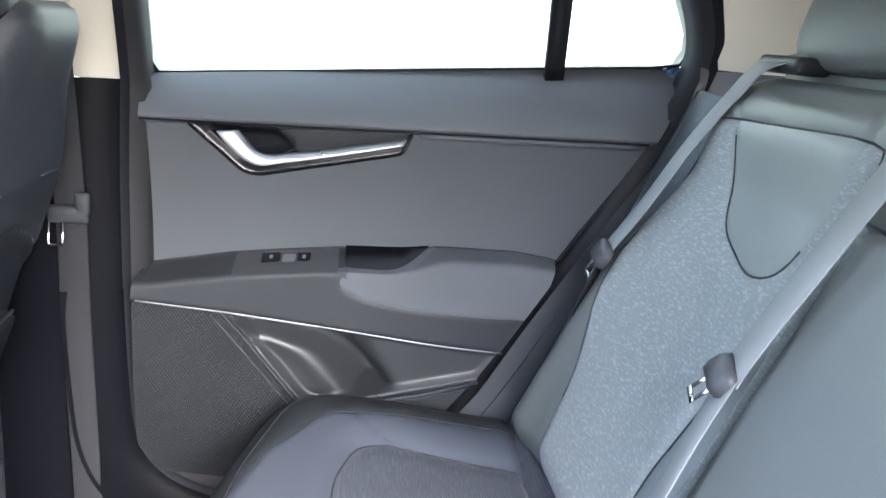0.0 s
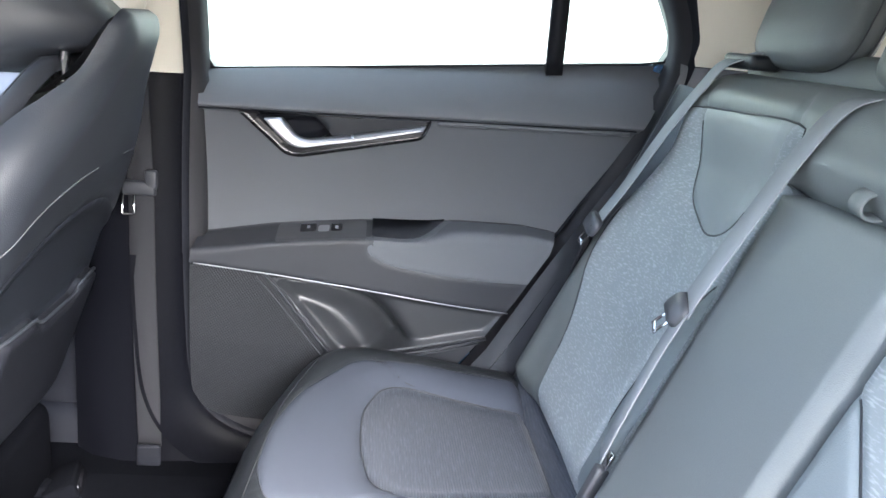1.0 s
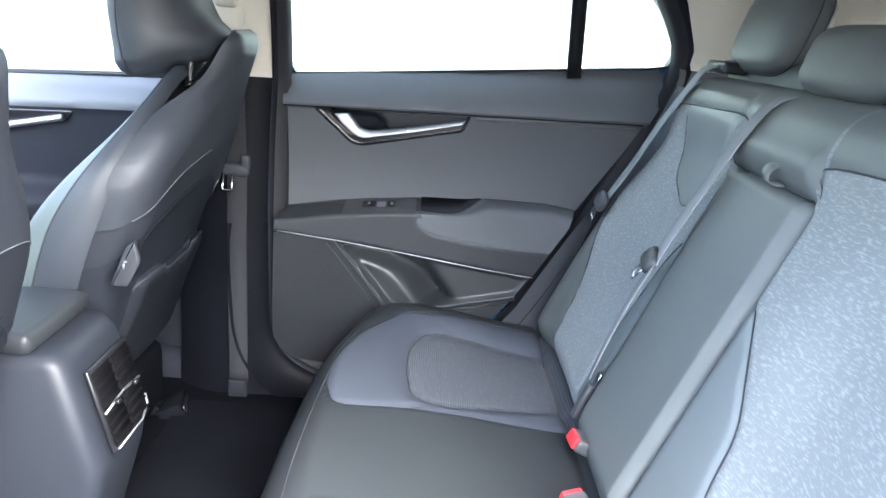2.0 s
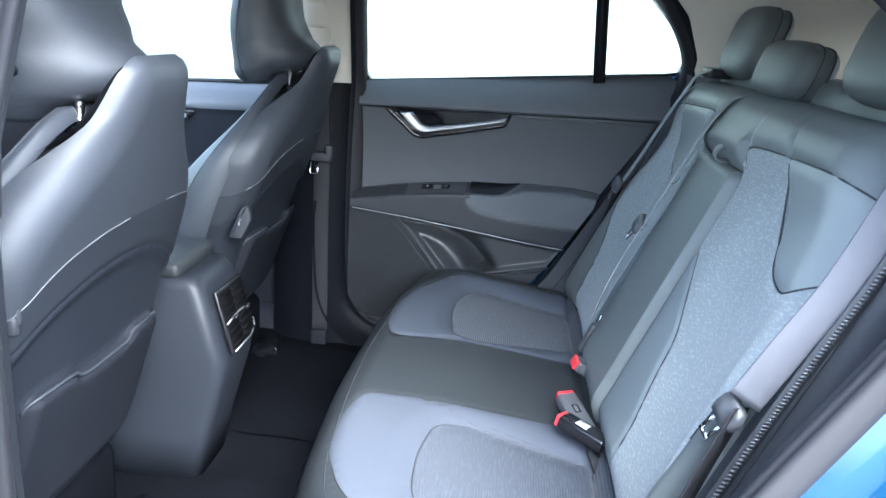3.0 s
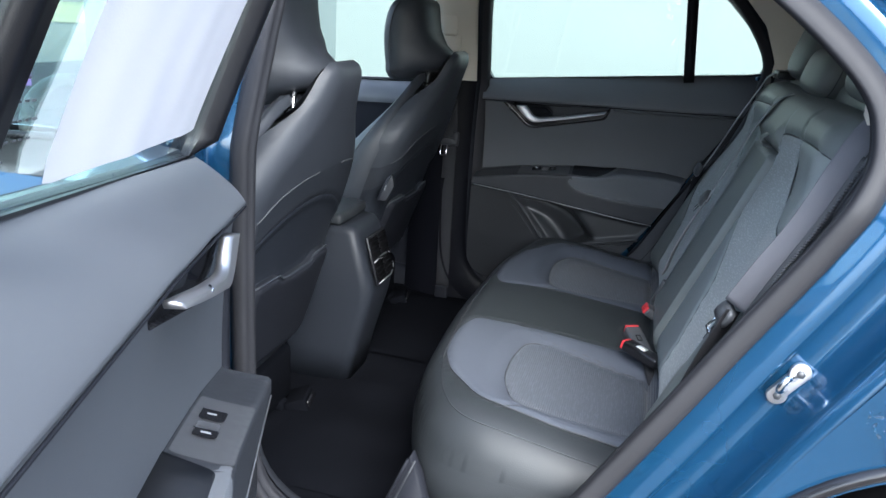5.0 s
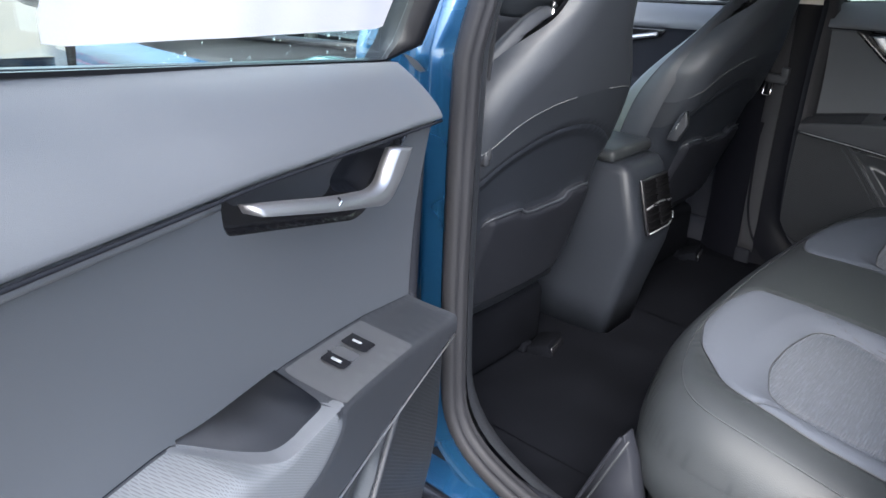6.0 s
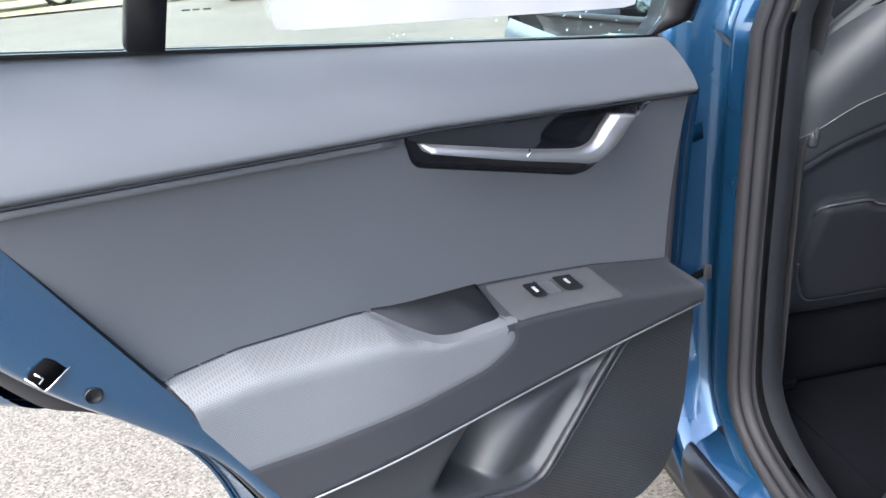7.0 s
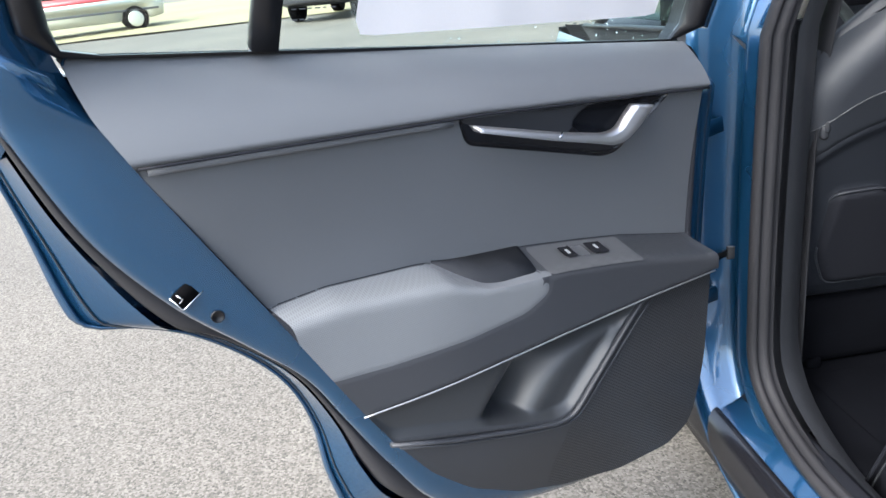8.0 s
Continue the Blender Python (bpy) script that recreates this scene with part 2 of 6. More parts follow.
def spline(pts, n=8, closed=False):
    """A smooth curve through the points."""
    P = [np.array(p, float) for p in pts]
    k, out = len(P), []
    for i in range(k if closed else k - 1):
        if closed:
            a, b, c, d = P[i - 1], P[i], P[(i + 1) % k], P[(i + 2) % k]
        else:
            a, b, c, d = P[max(i - 1, 0)], P[i], P[i + 1], P[min(i + 2, k - 1)]
        for j in range(n):
            t = j / n
            out.append(0.5 * (2 * b + (c - a) * t + (2 * a - 5 * b + 4 * c - d) * t ** 2 + (3 * b - a - 3 * c + d) * t ** 3))
    if not closed:
        out.append(P[-1])
    return np.array(out)


def loft(rings, close_ring=True, cap=False):
    """A skin over rings of equally many points."""
    bm = bmesh.new()
    rows = [[bm.verts.new(p) for p in ring] for ring in rings]
    n = len(rows[0])
    for a, b in zip(rows, rows[1:]):
        for i in range(n if close_ring else n - 1):
            j = (i + 1) % n
            bm.faces.new((a[i], a[j], b[j], b[i]))
    if cap:
        bm.faces.new(rows[0][::-1])
        bm.faces.new(rows[-1])
    return bm


def tube(path, r, n=8, squash=1.0, cap=True):
    """A round bar along a path."""
    path = [Vector(p) for p in path]
    rings, up = [], None
    for i, p in enumerate(path):
        t = (path[min(i + 1, len(path) - 1)] - path[max(i - 1, 0)]).normalized()
        if up is None:
            up = Vector((0, 0, 1)) if abs(t.z) < 0.9 else Vector((0, 1, 0))
        s = t.cross(up).normalized()
        up = s.cross(t).normalized()
        rings.append([p + s * (r * math.cos(2 * math.pi * k / n)) + up * (r * squash * math.sin(2 * math.pi * k / n)) for k in range(n)])
    return loft(rings, True, cap)


def band(path, side, width, thick):
    """A flat strap along a path; side: the direction of its width, one vector or one at each point."""
    rings = []
    path = [Vector(p) for p in path]
    for i, p in enumerate(path):
        t = (path[min(i + 1, len(path) - 1)] - path[max(i - 1, 0)]).normalized()
        s = Vector(side[i] if isinstance(side, list) else side)
        s = (s - t * s.dot(t)).normalized()
        n = t.cross(s).normalized()
        w, h = width / 2, thick / 2
        rings.append([p + s * w * a + n * h * b for a, b in ((-1, 0), (-0.93, 1), (0.93, 1), (1, 0), (0.93, -1), (-0.93, -1))])
    return loft(rings, True, True)


def plate(poly, y0, y1, bevel=0.0, seg=2, at=None):
    """A flat piece with an outline in x and z, from y0 to y1. at: a function that places its points."""
    bm = bmesh.new()
    f = bm.faces.new([bm.verts.new((p[0], y0, p[1])) for p in poly])
    ex = bmesh.ops.extrude_face_region(bm, geom=[f])
    top = [g for g in ex["geom"] if isinstance(g, bmesh.types.BMVert)]
    bmesh.ops.translate(bm, verts=top, vec=(0, y1 - y0, 0))
    if bevel:
        es = [e for e in bm.edges if all(abs(v.co.y - y1) < 1e-6 for v in e.verts)]
        bmesh.ops.bevel(bm, geom=es, offset=bevel, segments=seg, profile=0.5, affect="EDGES")
    if at:
        for v in bm.verts:
            v.co = at(*v.co)
    return bm


def sdf(poly):
    """Signed distance to a closed outline, below nought inside."""
    P = np.array(poly, float)[:, :2]
    Q = np.roll(P, -1, 0)

    def f(u, v):
        u, v = np.asarray(u, float), np.asarray(v, float)
        shape = u.shape
        X = np.stack([u.ravel(), v.ravel()], 1)
        best, inside = np.full(len(X), 1e9), np.zeros(len(X), bool)
        for a, b in zip(P, Q):
            d = b - a
            l2 = d @ d
            if l2 < 1e-14:
                continue
            t = np.clip(((X - a) @ d) / l2, 0, 1)
            best = np.minimum(best, ((X - a - t[:, None] * d) ** 2).sum(1))
            cross = (a[1] > X[:, 1]) != (b[1] > X[:, 1])
            if a[1] != b[1]:
                inside ^= cross & (X[:, 0] < a[0] + (X[:, 1] - a[1]) * d[0] / d[1])
        r = np.sqrt(best)
        return np.where(inside, -r, r).reshape(shape)
    return f


def step(x, a, b):
    t = np.clip((x - a) / (b - a), 0, 1)
    return t * t * (3 - 2 * t)


def panel(outline, size, place, zones, rest, parent):
    """A formed skin over an outline, split along the zones' outlines into parts that meet at their seams.
    place(u, v): points in space. zones: (name, outline, material, label); rest: (name, material, label)."""
    fs = [sdf(outline)] + [sdf(z[1]) for z in zones]
    lo, hi = np.min(np.array(outline), 0) - size, np.max(np.array(outline), 0) + size
    nu, nv = int((hi[0] - lo[0]) / size) + 2, int((hi[1] - lo[1]) / size) + 2
    U, V = np.meshgrid(lo[0] + size * np.arange(nu), lo[1] + size * np.arange(nv), indexing="ij")
    U, V = U.ravel().copy(), V.ravel().copy()
    idx = np.arange(nu * nv).reshape(nu, nv)
    a, b, c, d = idx[:-1, :-1].ravel(), idx[1:, :-1].ravel(), idx[1:, 1:].ravel(), idx[:-1, 1:].ravel()
    tris = np.concatenate([np.stack([a, b, c], 1), np.stack([a, c, d], 1)])
    edges = np.unique(np.sort(np.concatenate([tris[:, [0, 1]], tris[:, [1, 2]], tris[:, [2, 0]]]), axis=1), axis=0)
    locked = np.zeros(len(U), bool)
    for f in fs:
        val = f(U, V)
        i, j = edges[:, 0], edges[:, 1]
        hit = val[i] * val[j] < 0
        i, j = i[hit], j[hit]
        t = val[i] / (val[i] - val[j])
        best = {}
        for p, q, s in zip(i, j, t):
            k, o, w = (p, q, s) if s <= 0.5 else (q, p, 1 - s)
            if not locked[k] and (k not in best or w < best[k][0]):
                best[k] = (w, o)
        nu_, nv_ = U.copy(), V.copy()
        for k, (w, o) in best.items():
            nu_[k], nv_[k] = U[k] + (U[o] - U[k]) * w, V[k] + (V[o] - V[k]) * w
            locked[k] = True
        U, V = nu_, nv_
    cu, cv = U[tris].mean(1), V[tris].mean(1)
    tris_in = fs[0](cu, cv) < 0
    which = np.full(len(tris), -1)
    for n in range(len(zones), 0, -1):
        which[fs[n](cu, cv) < 0] = n - 1
    P = np.array(place(U, V), float)
    P = P.T if P.shape[0] == 3 else P
    obs = {}
    for n in range(-1, len(zones)):
        sel = tris[tris_in & (which == n)]
        if not len(sel):
            continue
        used = np.unique(sel)
        remap = np.zeros(len(U), int)
        remap[used] = np.arange(len(used))
        name, mat, label = (zones[n][0], zones[n][2], zones[n][3]) if n >= 0 else rest
        me = bpy.data.meshes.new(name)
        me.from_pydata(P[used].tolist(), [], remap[sel].tolist())
        obs[name] = link(name, me, mat, parent, label)
    return obs


def settle(ob, base, m=None):
    """Sets a thing's origin at its base without moving its parts; m: a further pose for the whole."""
    shift = Matrix.Translation(base)
    ob.matrix_world = (m if m is not None else Matrix.Identity(4)) @ shift
    for c in ob.children:
        c.matrix_parent_inverse = shift.inverted()
    return ob


def lean(z):
    """How far the car's sides lean inwards at a height."""
    z = np.asarray(z, float)
    t = np.clip(z - 0.98, 0, None)
    return 0.36 * t + 0.10 * t * t


# ---- ground and surroundings ----
def rise_at(x):
    """The ground climbs a little ahead of the car."""
    return 0.022 * min(max(0.0, -x - 24.0), 60.0)


def make_ground():
    bm = bmesh.new()
    n = 40
    xs = [-400 * (1 - i / n) ** 3 for i in range(n)] + [0] + [400 * ((i + 1) / n) ** 3 for i in range(n)]
    rows = [[bm.verts.new((x, y, rise_at(x))) for y in xs] for x in xs]
    for i in range(len(xs) - 1):
        for j in range(len(xs) - 1):
            bm.faces.new((rows[i][j], rows[i + 1][j], rows[i + 1][j + 1], rows[i][j + 1]))
    tagged(part("ground", bm, ASPHALT), "pale worn asphalt parking ground with fine stones", "ground", kind="structure")


make_ground()
# plain sheet added beyond the far windows; its glow stands for bright daylight
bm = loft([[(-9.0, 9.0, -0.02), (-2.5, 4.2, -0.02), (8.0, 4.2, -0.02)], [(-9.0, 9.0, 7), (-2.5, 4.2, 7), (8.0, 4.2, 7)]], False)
tagged(part("backdrop", bm, BACKDROP_GLOW, smooth=False), "pale glowing backdrop added for the bright surroundings seen through the windows", "backdrop", kind="structure")

# ---- the door opening in the body side ----
OPENING = spline([(-0.43, 0.345), (-0.452, 0.50), (-0.455, 0.80), (-0.447, 1.05), (-0.437, 1.26), (-0.40, 1.365), (-0.28, 1.395), (0.0, 1.395),
                  (0.16, 1.37), (0.29, 1.305), (0.378, 1.21), (0.430, 1.12), (0.430, 1.04), (0.395, 0.94), (0.322, 0.79), (0.232, 0.625),
                  (0.142, 0.465), (0.06, 0.36), (-0.04, 0.29), (-0.20, 0.265), (-0.34, 0.275)], 14, True)


def offset(loop, d):
    t = np.roll(loop, -1, 0) - np.roll(loop, 1, 0)
    t /= np.linalg.norm(t, axis=1)[:, None]
    return loop + d * np.stack([-t[:, 1], t[:, 0]], 1)


NEAR_OPENING = spline([(-0.484, 0.345), (-0.508, 0.50), (-0.511, 0.80), (-0.503, 1.05), (-0.491, 1.26), (-0.45, 1.35), (-0.30, 1.375), (-0.05, 1.365),
                       (0.13, 1.328), (0.240, 1.262), (0.330, 1.190), (0.385, 1.130), (0.402, 1.080), (0.397, 1.020), (0.350, 0.922), (0.265, 0.775), (0.193, 0.647),
                       (0.118, 0.520), (0.048, 0.405), (-0.04, 0.30), (-0.20, 0.265), (-0.36, 0.275)], 6, True)


def side_ring(d, y, s):
    o = offset(OPENING if s > 0 else NEAR_OPENING, d)
    return [(p[0], s * (y - float(lean(p[1]))), p[1]) for p in o]


def slim_ring(d, y):
    """As side_ring on the open side, but shallower along the rear edge."""
    o = offset(NEAR_OPENING, d)
    return [(p[0], -(0.795 + (y - 0.795) * (0.62 - 0.20 * float(step(p[0], -0.1, 0.12))) - float(lean(p[1]))), p[1]) for p in o]


def far_ring(d, y):
    """As side_ring on the closed side, but lapping further over the lining below the window."""
    lap = step(0.985 - OPENING[:, 1], 0.0, 0.05)[:, None]
    o = offset(OPENING, d - 0.007 * lap * (d < 0.01))
    return [(p[0], y - float(lean(p[1])), p[1]) for p in o]


def body_side(s, parent):
    rings = [side_ring(d, y, s) for d, y in ((0.012, 0.790), (0.040, 0.806), (0.056, 0.814), (0.064, 0.815), (0.069, 0.812), (0.074, 0.802), (0.080, 0.794), (0.104, 0.790), (0.113, 0.794),
                                             (0.120, 0.812), (0.126, 0.846), (0.131, 0.868), (0.138, 0.880), (0.150, 0.884))]
    part("door_jamb", loft(rings), BLUE, parent, "blue painted door jamb with stepped flanges")
    bm = loft([slim_ring(d, y) for d, y in ((0.022, 0.795), (0.024, 0.818), (0.010, 0.836), (-0.005, 0.838), (-0.012, 0.826), (-0.007, 0.815), (-0.001, 0.809), (-0.010, 0.800), (-0.012, 0.786),
                                               (-0.004, 0.777), (0.002, 0.773), (-0.004, 0.765), (0.000, 0.756), (0.012, 0.750), (0.020, 0.748))])
    if s > 0:
        bm.free()
        bm = loft([far_ring(d, y) for d, y in ((0.020, 0.760), (0.024, 0.772), (0.016, 0.782), (0.004, 0.780), (-0.008, 0.760), (-0.003, 0.742), (-0.012, 0.725), (-0.004, 0.703), (0.014, 0.698))])
    part("door_seal", bm, SEAL, parent, "black rubber door seal")
    bm = loft([side_ring(d, y, s) for d, y in (((0.014, 0.751), (0.020, 0.734), (0.035, 0.712), (0.055, 0.690)) if s < 0 else ((0.010, 0.703), (0.014, 0.696), (0.019, 0.690), (0.024, 0.688)))])
    # the near lip takes a paler copy to lift it out of its shade
    part("seal_lip", bm, TRIM_ARM if s < 0 else TRIM_LOW, parent, "dark trim edge behind the seal")
    if s > 0:
        low = [i for i in range(len(OPENING)) if OPENING[i, 1] < 0.66 and OPENING[i, 0] < 0.02]
        low.sort(key=lambda i: (i + 93) % len(OPENING))
        rows = [[side_ring(d, y, s)[i] for i in low]
                for d, y in ((0.018, 0.700), (0.024, 0.686), (0.036, 0.676), (0.055, 0.668), (0.085, 0.662), (0.115, 0.660))]
        foot = [i for i in low if OPENING[i, 1] < 0.45]
        up = [float(step(0.45 - OPENING[i, 1], 0.0, 0.10)) for i in foot]
        seal = [[(lambda a, b, k: tuple(np.array(a) * (1 - k) + np.array(b) * k))(side_ring(0.008, 0.705, s)[i], side_ring(d, y, s)[i], k) for i, k in zip(foot, up)]
                for d, y in ((0.010, 0.700), (-0.012, 0.704), (-0.034, 0.712), (-0.056, 0.728))]
        part("sill_seal", loft(seal, False), DARKPLASTIC, parent, "black seal along the sill")
        part("sill_sweep", loft(rows, False), TRIM_PILLAR_SHADED, parent, "dark trim sweeping from the pillar foot into the sill")


car = thing("car_body", "blue metallic hatchback body with an open rear door", "car")
body_side(1, car)
body_side(-1, car)
ARCH = [(0.63 + 0.352 * math.cos(a), 0.33 + 0.352 * math.sin(a)) for a in np.linspace(math.pi, 0, 24)]


def quarter(s, parent):
    o = offset(OPENING if s > 0 else NEAR_OPENING, 0.146)
    top = int(np.argmin(np.hypot(o[:, 0] - 0.16, o[:, 1] - 1.52)))
    low = int(np.argmin(np.hypot(o[:, 0] - 0.17, o[:, 1] - 0.40)))
    run = o[top:low + 1] if low > top else np.concatenate([o[top:], o[:low + 1]])
    arch = [p for p in ARCH if p[0] > run[-1][0] + 0.02]
    poly = list(map(tuple, run)) + arch + [(1.10, 0.30), (1.22, 0.55), (1.25, 0.95), (1.05, 1.30), (0.75, 1.50)]

    def place(u, v):
        cr = 0.884 + 0.018 * np.exp(-((v - 0.78) / 0.12) ** 2) * step(u, 0.3, 0.6) - 0.16 * np.clip(u - 0.9, 0, 1)
        return np.stack([u, s * (cr - lean(v)), v])
    blade = [(0.36, 1.31), (0.50, 1.195), (0.62, 1.06), (0.9, 1.0), (1.4, 1.0), (1.4, 1.7), (0.2, 1.7)]
    panel(poly, 0.02, place, [("pillar_blade", blade, BLACK, "gloss black rear pillar blade")], ("quarter_panel", BLUE, "glossy blue rear quarter panel"), parent)
    # narrow lip round the wheel opening, and the broad moulded block above it
    bm = loft([[(0.63 + r * math.cos(a), s * y, 0.33 + r * math.sin(a)) for a in np.linspace(math.pi * 0.90, math.pi * 0.60, 24)]
               for r, y in ((0.378, 0.882), (0.376, 0.895), (0.370, 0.899), (0.362, 0.897), (0.358, 0.888), (0.358, 0.55))], False)
    part("wheel_arch_lip", bm, BLACK, parent, "black plastic lip of the wheel arch")
    inner = [(0.63 + 0.362 * math.cos(a), 0.33 + 0.362 * math.sin(a)) for a in np.linspace(math.pi * 0.62, 0.05, 24)]
    block = corners([(0.512, 0.90), (0.492, 0.877), (0.475, 0.805), (0.465, 0.752), (0.456, 0.703), (0.462, 0.676)], 0.012, 3, False)
    block = list(map(tuple, np.array(block)[:, :2])) + inner + [(1.06, 0.42), (1.06, 0.70), (0.86, 0.89), (0.62, 0.91)]
    fb = sdf(block)
    panel(block, 0.009, lambda u, v: np.stack([u, s * (0.880 + 0.030 * np.sqrt(np.clip(-fb(u, v) / 0.018, 0, 1)) - 0.008 * np.exp(-((fb(u, v) + 0.030) / 0.004) ** 2) - 0.16 * np.clip(u - 0.9, 0, 1)), v]), [], ("wheel_arch_trim", DARKPLASTIC, "black plastic wheel arch cladding"), parent)
    bm = loft([[(0.63 + 0.362 * math.cos(a), s * y, 0.33 + 0.362 * math.sin(a)) for a in np.linspace(math.pi * 0.90, -0.05, 40)] for y in (0.89, 0.55)], False)
    part("wheel_arch_liner", bm, DARKPLASTIC, parent, "black wheel arch liner")


quarter(1, car)
quarter(-1, car)


def wheel(x, y, name="wheel"):
    s = 1 if y > 0 else -1
    w = thing(name, "black tyre on a grey alloy wheel", "wheel", "wheels of the blue car")
    prof = [(0.215, -0.10), (0.26, -0.105), (0.300, -0.098), (0.314, -0.07), (0.317, 0), (0.314, 0.07), (0.300, 0.098), (0.26, 0.105), (0.215, 0.10)]
    part("tyre", loft([[(x + r * math.cos(a), y + k, 0.317 + r * math.sin(a)) for a in np.linspace(0, 2 * math.pi, 40)[:-1]] for r, k in prof]), DARKPLASTIC, w)
    part("rim", loft([[(x + r * math.cos(a), y + s * k, 0.317 + r * math.sin(a)) for a in np.linspace(0, 2 * math.pi, 40)[:-1]]
                      for r, k in ((0.22, 0.10), (0.205, 0.09), (0.19, 0.04), (0.06, 0.06), (0.02, 0.07))], True, True), SILVER, w)
    settle(w, (x, y, 0))


for wx in (0.63, -2.16):
    for wy in (-0.78, 0.78):
        wheel(wx, wy)

# roof, rear and front closure of the cabin
def roof_y(x):
    return 0.60 - 0.10 * max(0, x - 0.6)


XS = [-1.0, -0.7, -0.4, 0.0, 0.4, 0.8, 1.1]
ZS = [1.36, 1.405, 1.42, 1.425, 1.41, 1.36, 1.28]
rings = []
for x, z in zip(XS, ZS):
    w = roof_y(x)
    rings.append([(x, w * math.sin(a), z - 0.05 * (1 - math.cos(a * 1.0)) - 0.06 * abs(math.sin(a)) ** 6) for a in np.linspace(-math.pi / 2, math.pi / 2, 17)])
tagged(part("ceiling", loft(rings, False), LINER), "pale beige fabric headliner", "ceiling", kind="structure")
rings = []
for x, z in zip([-1.05, -0.7, -0.4, 0.0, 0.4, 0.8, 1.2], [1.40, 1.47, 1.50, 1.505, 1.49, 1.45, 1.36]):
    w = roof_y(x) + 0.05
    rings.append([(x, w * math.sin(a), z - 0.10 * (1 - math.cos(a)) ** 2) for a in np.linspace(-math.pi / 2, math.pi / 2, 17)])
part("roof", loft(rings, False), BLUE, car, "blue roof skin")

# floor, sills and underside
tagged(part("floor", box(-1.75, 0.2, -0.74, 0.74, 0.14, 0.20, 0.01), CARPET), "black carpeted cabin floor", "floor", kind="structure")
part("underside", box(-1.8, 1.2, -0.66, 0.66, 0.10, 0.14), DARKPLASTIC, car)
for s in (-1, 1):
    bm = loft([[(x, s * y, z) for x in (-1.9, -0.5, -0.3, 0.0, 0.08)] for y, z in ((0.800, 0.256), (0.815, 0.247), (0.84, 0.238), (0.858, 0.228))], False)
    part("sill", bm, BLUE, car, "blue painted door sill")
    bm = loft([[(x, s * y, z) for x in (-1.9, -0.5, -0.3, 0.0, 0.08)] for y, z in ((0.848, 0.2365), (0.852, 0.2385), (0.862, 0.2335), (0.872, 0.224), (0.880, 0.208), (0.884, 0.18), (0.882, 0.15), (0.82, 0.12))], False)
    part("sill_cladding", bm, BLACK, car, "glossy black lower sill cladding")
    bm = loft([[(x, s * y, z) for x in (-1.9, -0.5, -0.3, 0.0, 0.08)] for y, z in ((0.715, 0.18), (0.725, 0.22), (0.742, 0.252), (0.760, 0.264), (0.785, 0.265), (0.802, 0.256))], False)
    part("sill_trim", bm, TRIM_LOW, car, "dark plastic sill trim")
    bm = box(-0.40, 0.0, s * 0.772 - 0.014, s * 0.772 + 0.014, 0.260, 0.270, 0.005)
    part("scuff_plate", bm, TRIM_LOW, car, "dark plastic sill scuff plate")
    # front part of the body side: front door skin and lower body
    bm = loft([[(x, s * (y - 0.04 * max(0, -x - 1.2)), z) for x in (-1.65, -1.3, -1.0, -0.6)] for y, z in ((0.80, 0.2), (0.88, 0.35), (0.90, 0.65), (0.885, 0.86), (0.868, 0.895))], False)
    part("front_door_skin", bm, BLUE, car, "blue front door outer skin")
# bonnet and screen surround
bm = loft([[(x, y, z + 0.06 * (1 - (y / 0.8) ** 2)) for y in np.linspace(-0.74, 0.74, 9)] for x, z in ((-1.65, 0.82), (-2.2, 0.74), (-2.75, 0.66), (-2.85, 0.45), (-2.85, 0.25))], False)
part("bonnet", bm, BLUE, car, "blue bonnet")
for s in (-1, 1):
    bm = loft([[(x, s * (0.77 - 0.5 * max(0, -x - 2.2)), z) for x in (-1.65, -2.0, -2.5, -2.85)] for z in (0.80, 0.66, 0.35)], False)
    part("front_wing", bm, BLUE, car)
    part("windscreen_pillar", tube([(-1.62, s * 0.74, 0.93), (-1.3, s * 0.68, 1.18), (-1.0, s * 0.61, 1.37)], 0.035), BEIGE, car, "beige windscreen pillar")
    part("roof_rail_trim", tube([(-1.02, s * 0.60, 1.37), (-0.4, s * 0.59, 1.40), (0.2, s * 0.585, 1.385)], 0.03), BEIGE, car, "beige roof rail trim")
bm = box(-1.85, -1.42, -0.72, 0.72, 0.45, 0.90, 0.05)
# unseen; added to close the footwell against light from under the dashboard
part("firewall", box(-1.92, -1.86, -0.78, 0.78, 0.12, 0.88), DARKPLASTIC, car, "unseen dark bulkhead keeping light out of the footwell")
tagged(part("dashboard", bm, TRIM_LOW), "dark grey soft dashboard", "dashboard")
# rear closure: tailgate trim with its window
bm = loft([[(0.98 + 0.1 * (1.2 - z), s, z) for s in (-0.66, 0.66)] for z in (0.30, 0.95)], False)
part("tailgate_trim", bm, TRIM_LOW, car, "dark tailgate lining")
bm = loft([[(0.985 + 0.1 * (1.2 - 0.95) - 0.34 * (z - 0.95), y * (1 - 0.25 * (z - 0.95)), z) for y in np.linspace(-0.66, 0.66, 9)] for z in (0.95, 1.0, 1.2, 1.33)], False)
g = part("rear_window", bm, DARKGLASS, car, "dark tinted rear window")
g.visible_shadow = False
for z0, z1 in ((0.95, 1.0), (1.27, 1.34)):
    bm = loft([[(0.985 + 0.1 * (1.2 - 0.95) - 0.34 * (z - 0.95) - 0.02, y * (1 - 0.25 * (z - 0.95)), z) for y in np.linspace(-0.67, 0.67, 9)] for z in (z0, (z0 + z1) / 2, z1)], False)
    part("tailgate_rail", bm, BEIGE, car, "beige tailgate rail trim")
part("luggage_floor", box(0.42, 1.05, -0.66, 0.66, 0.50, 0.53), CARPET, car)


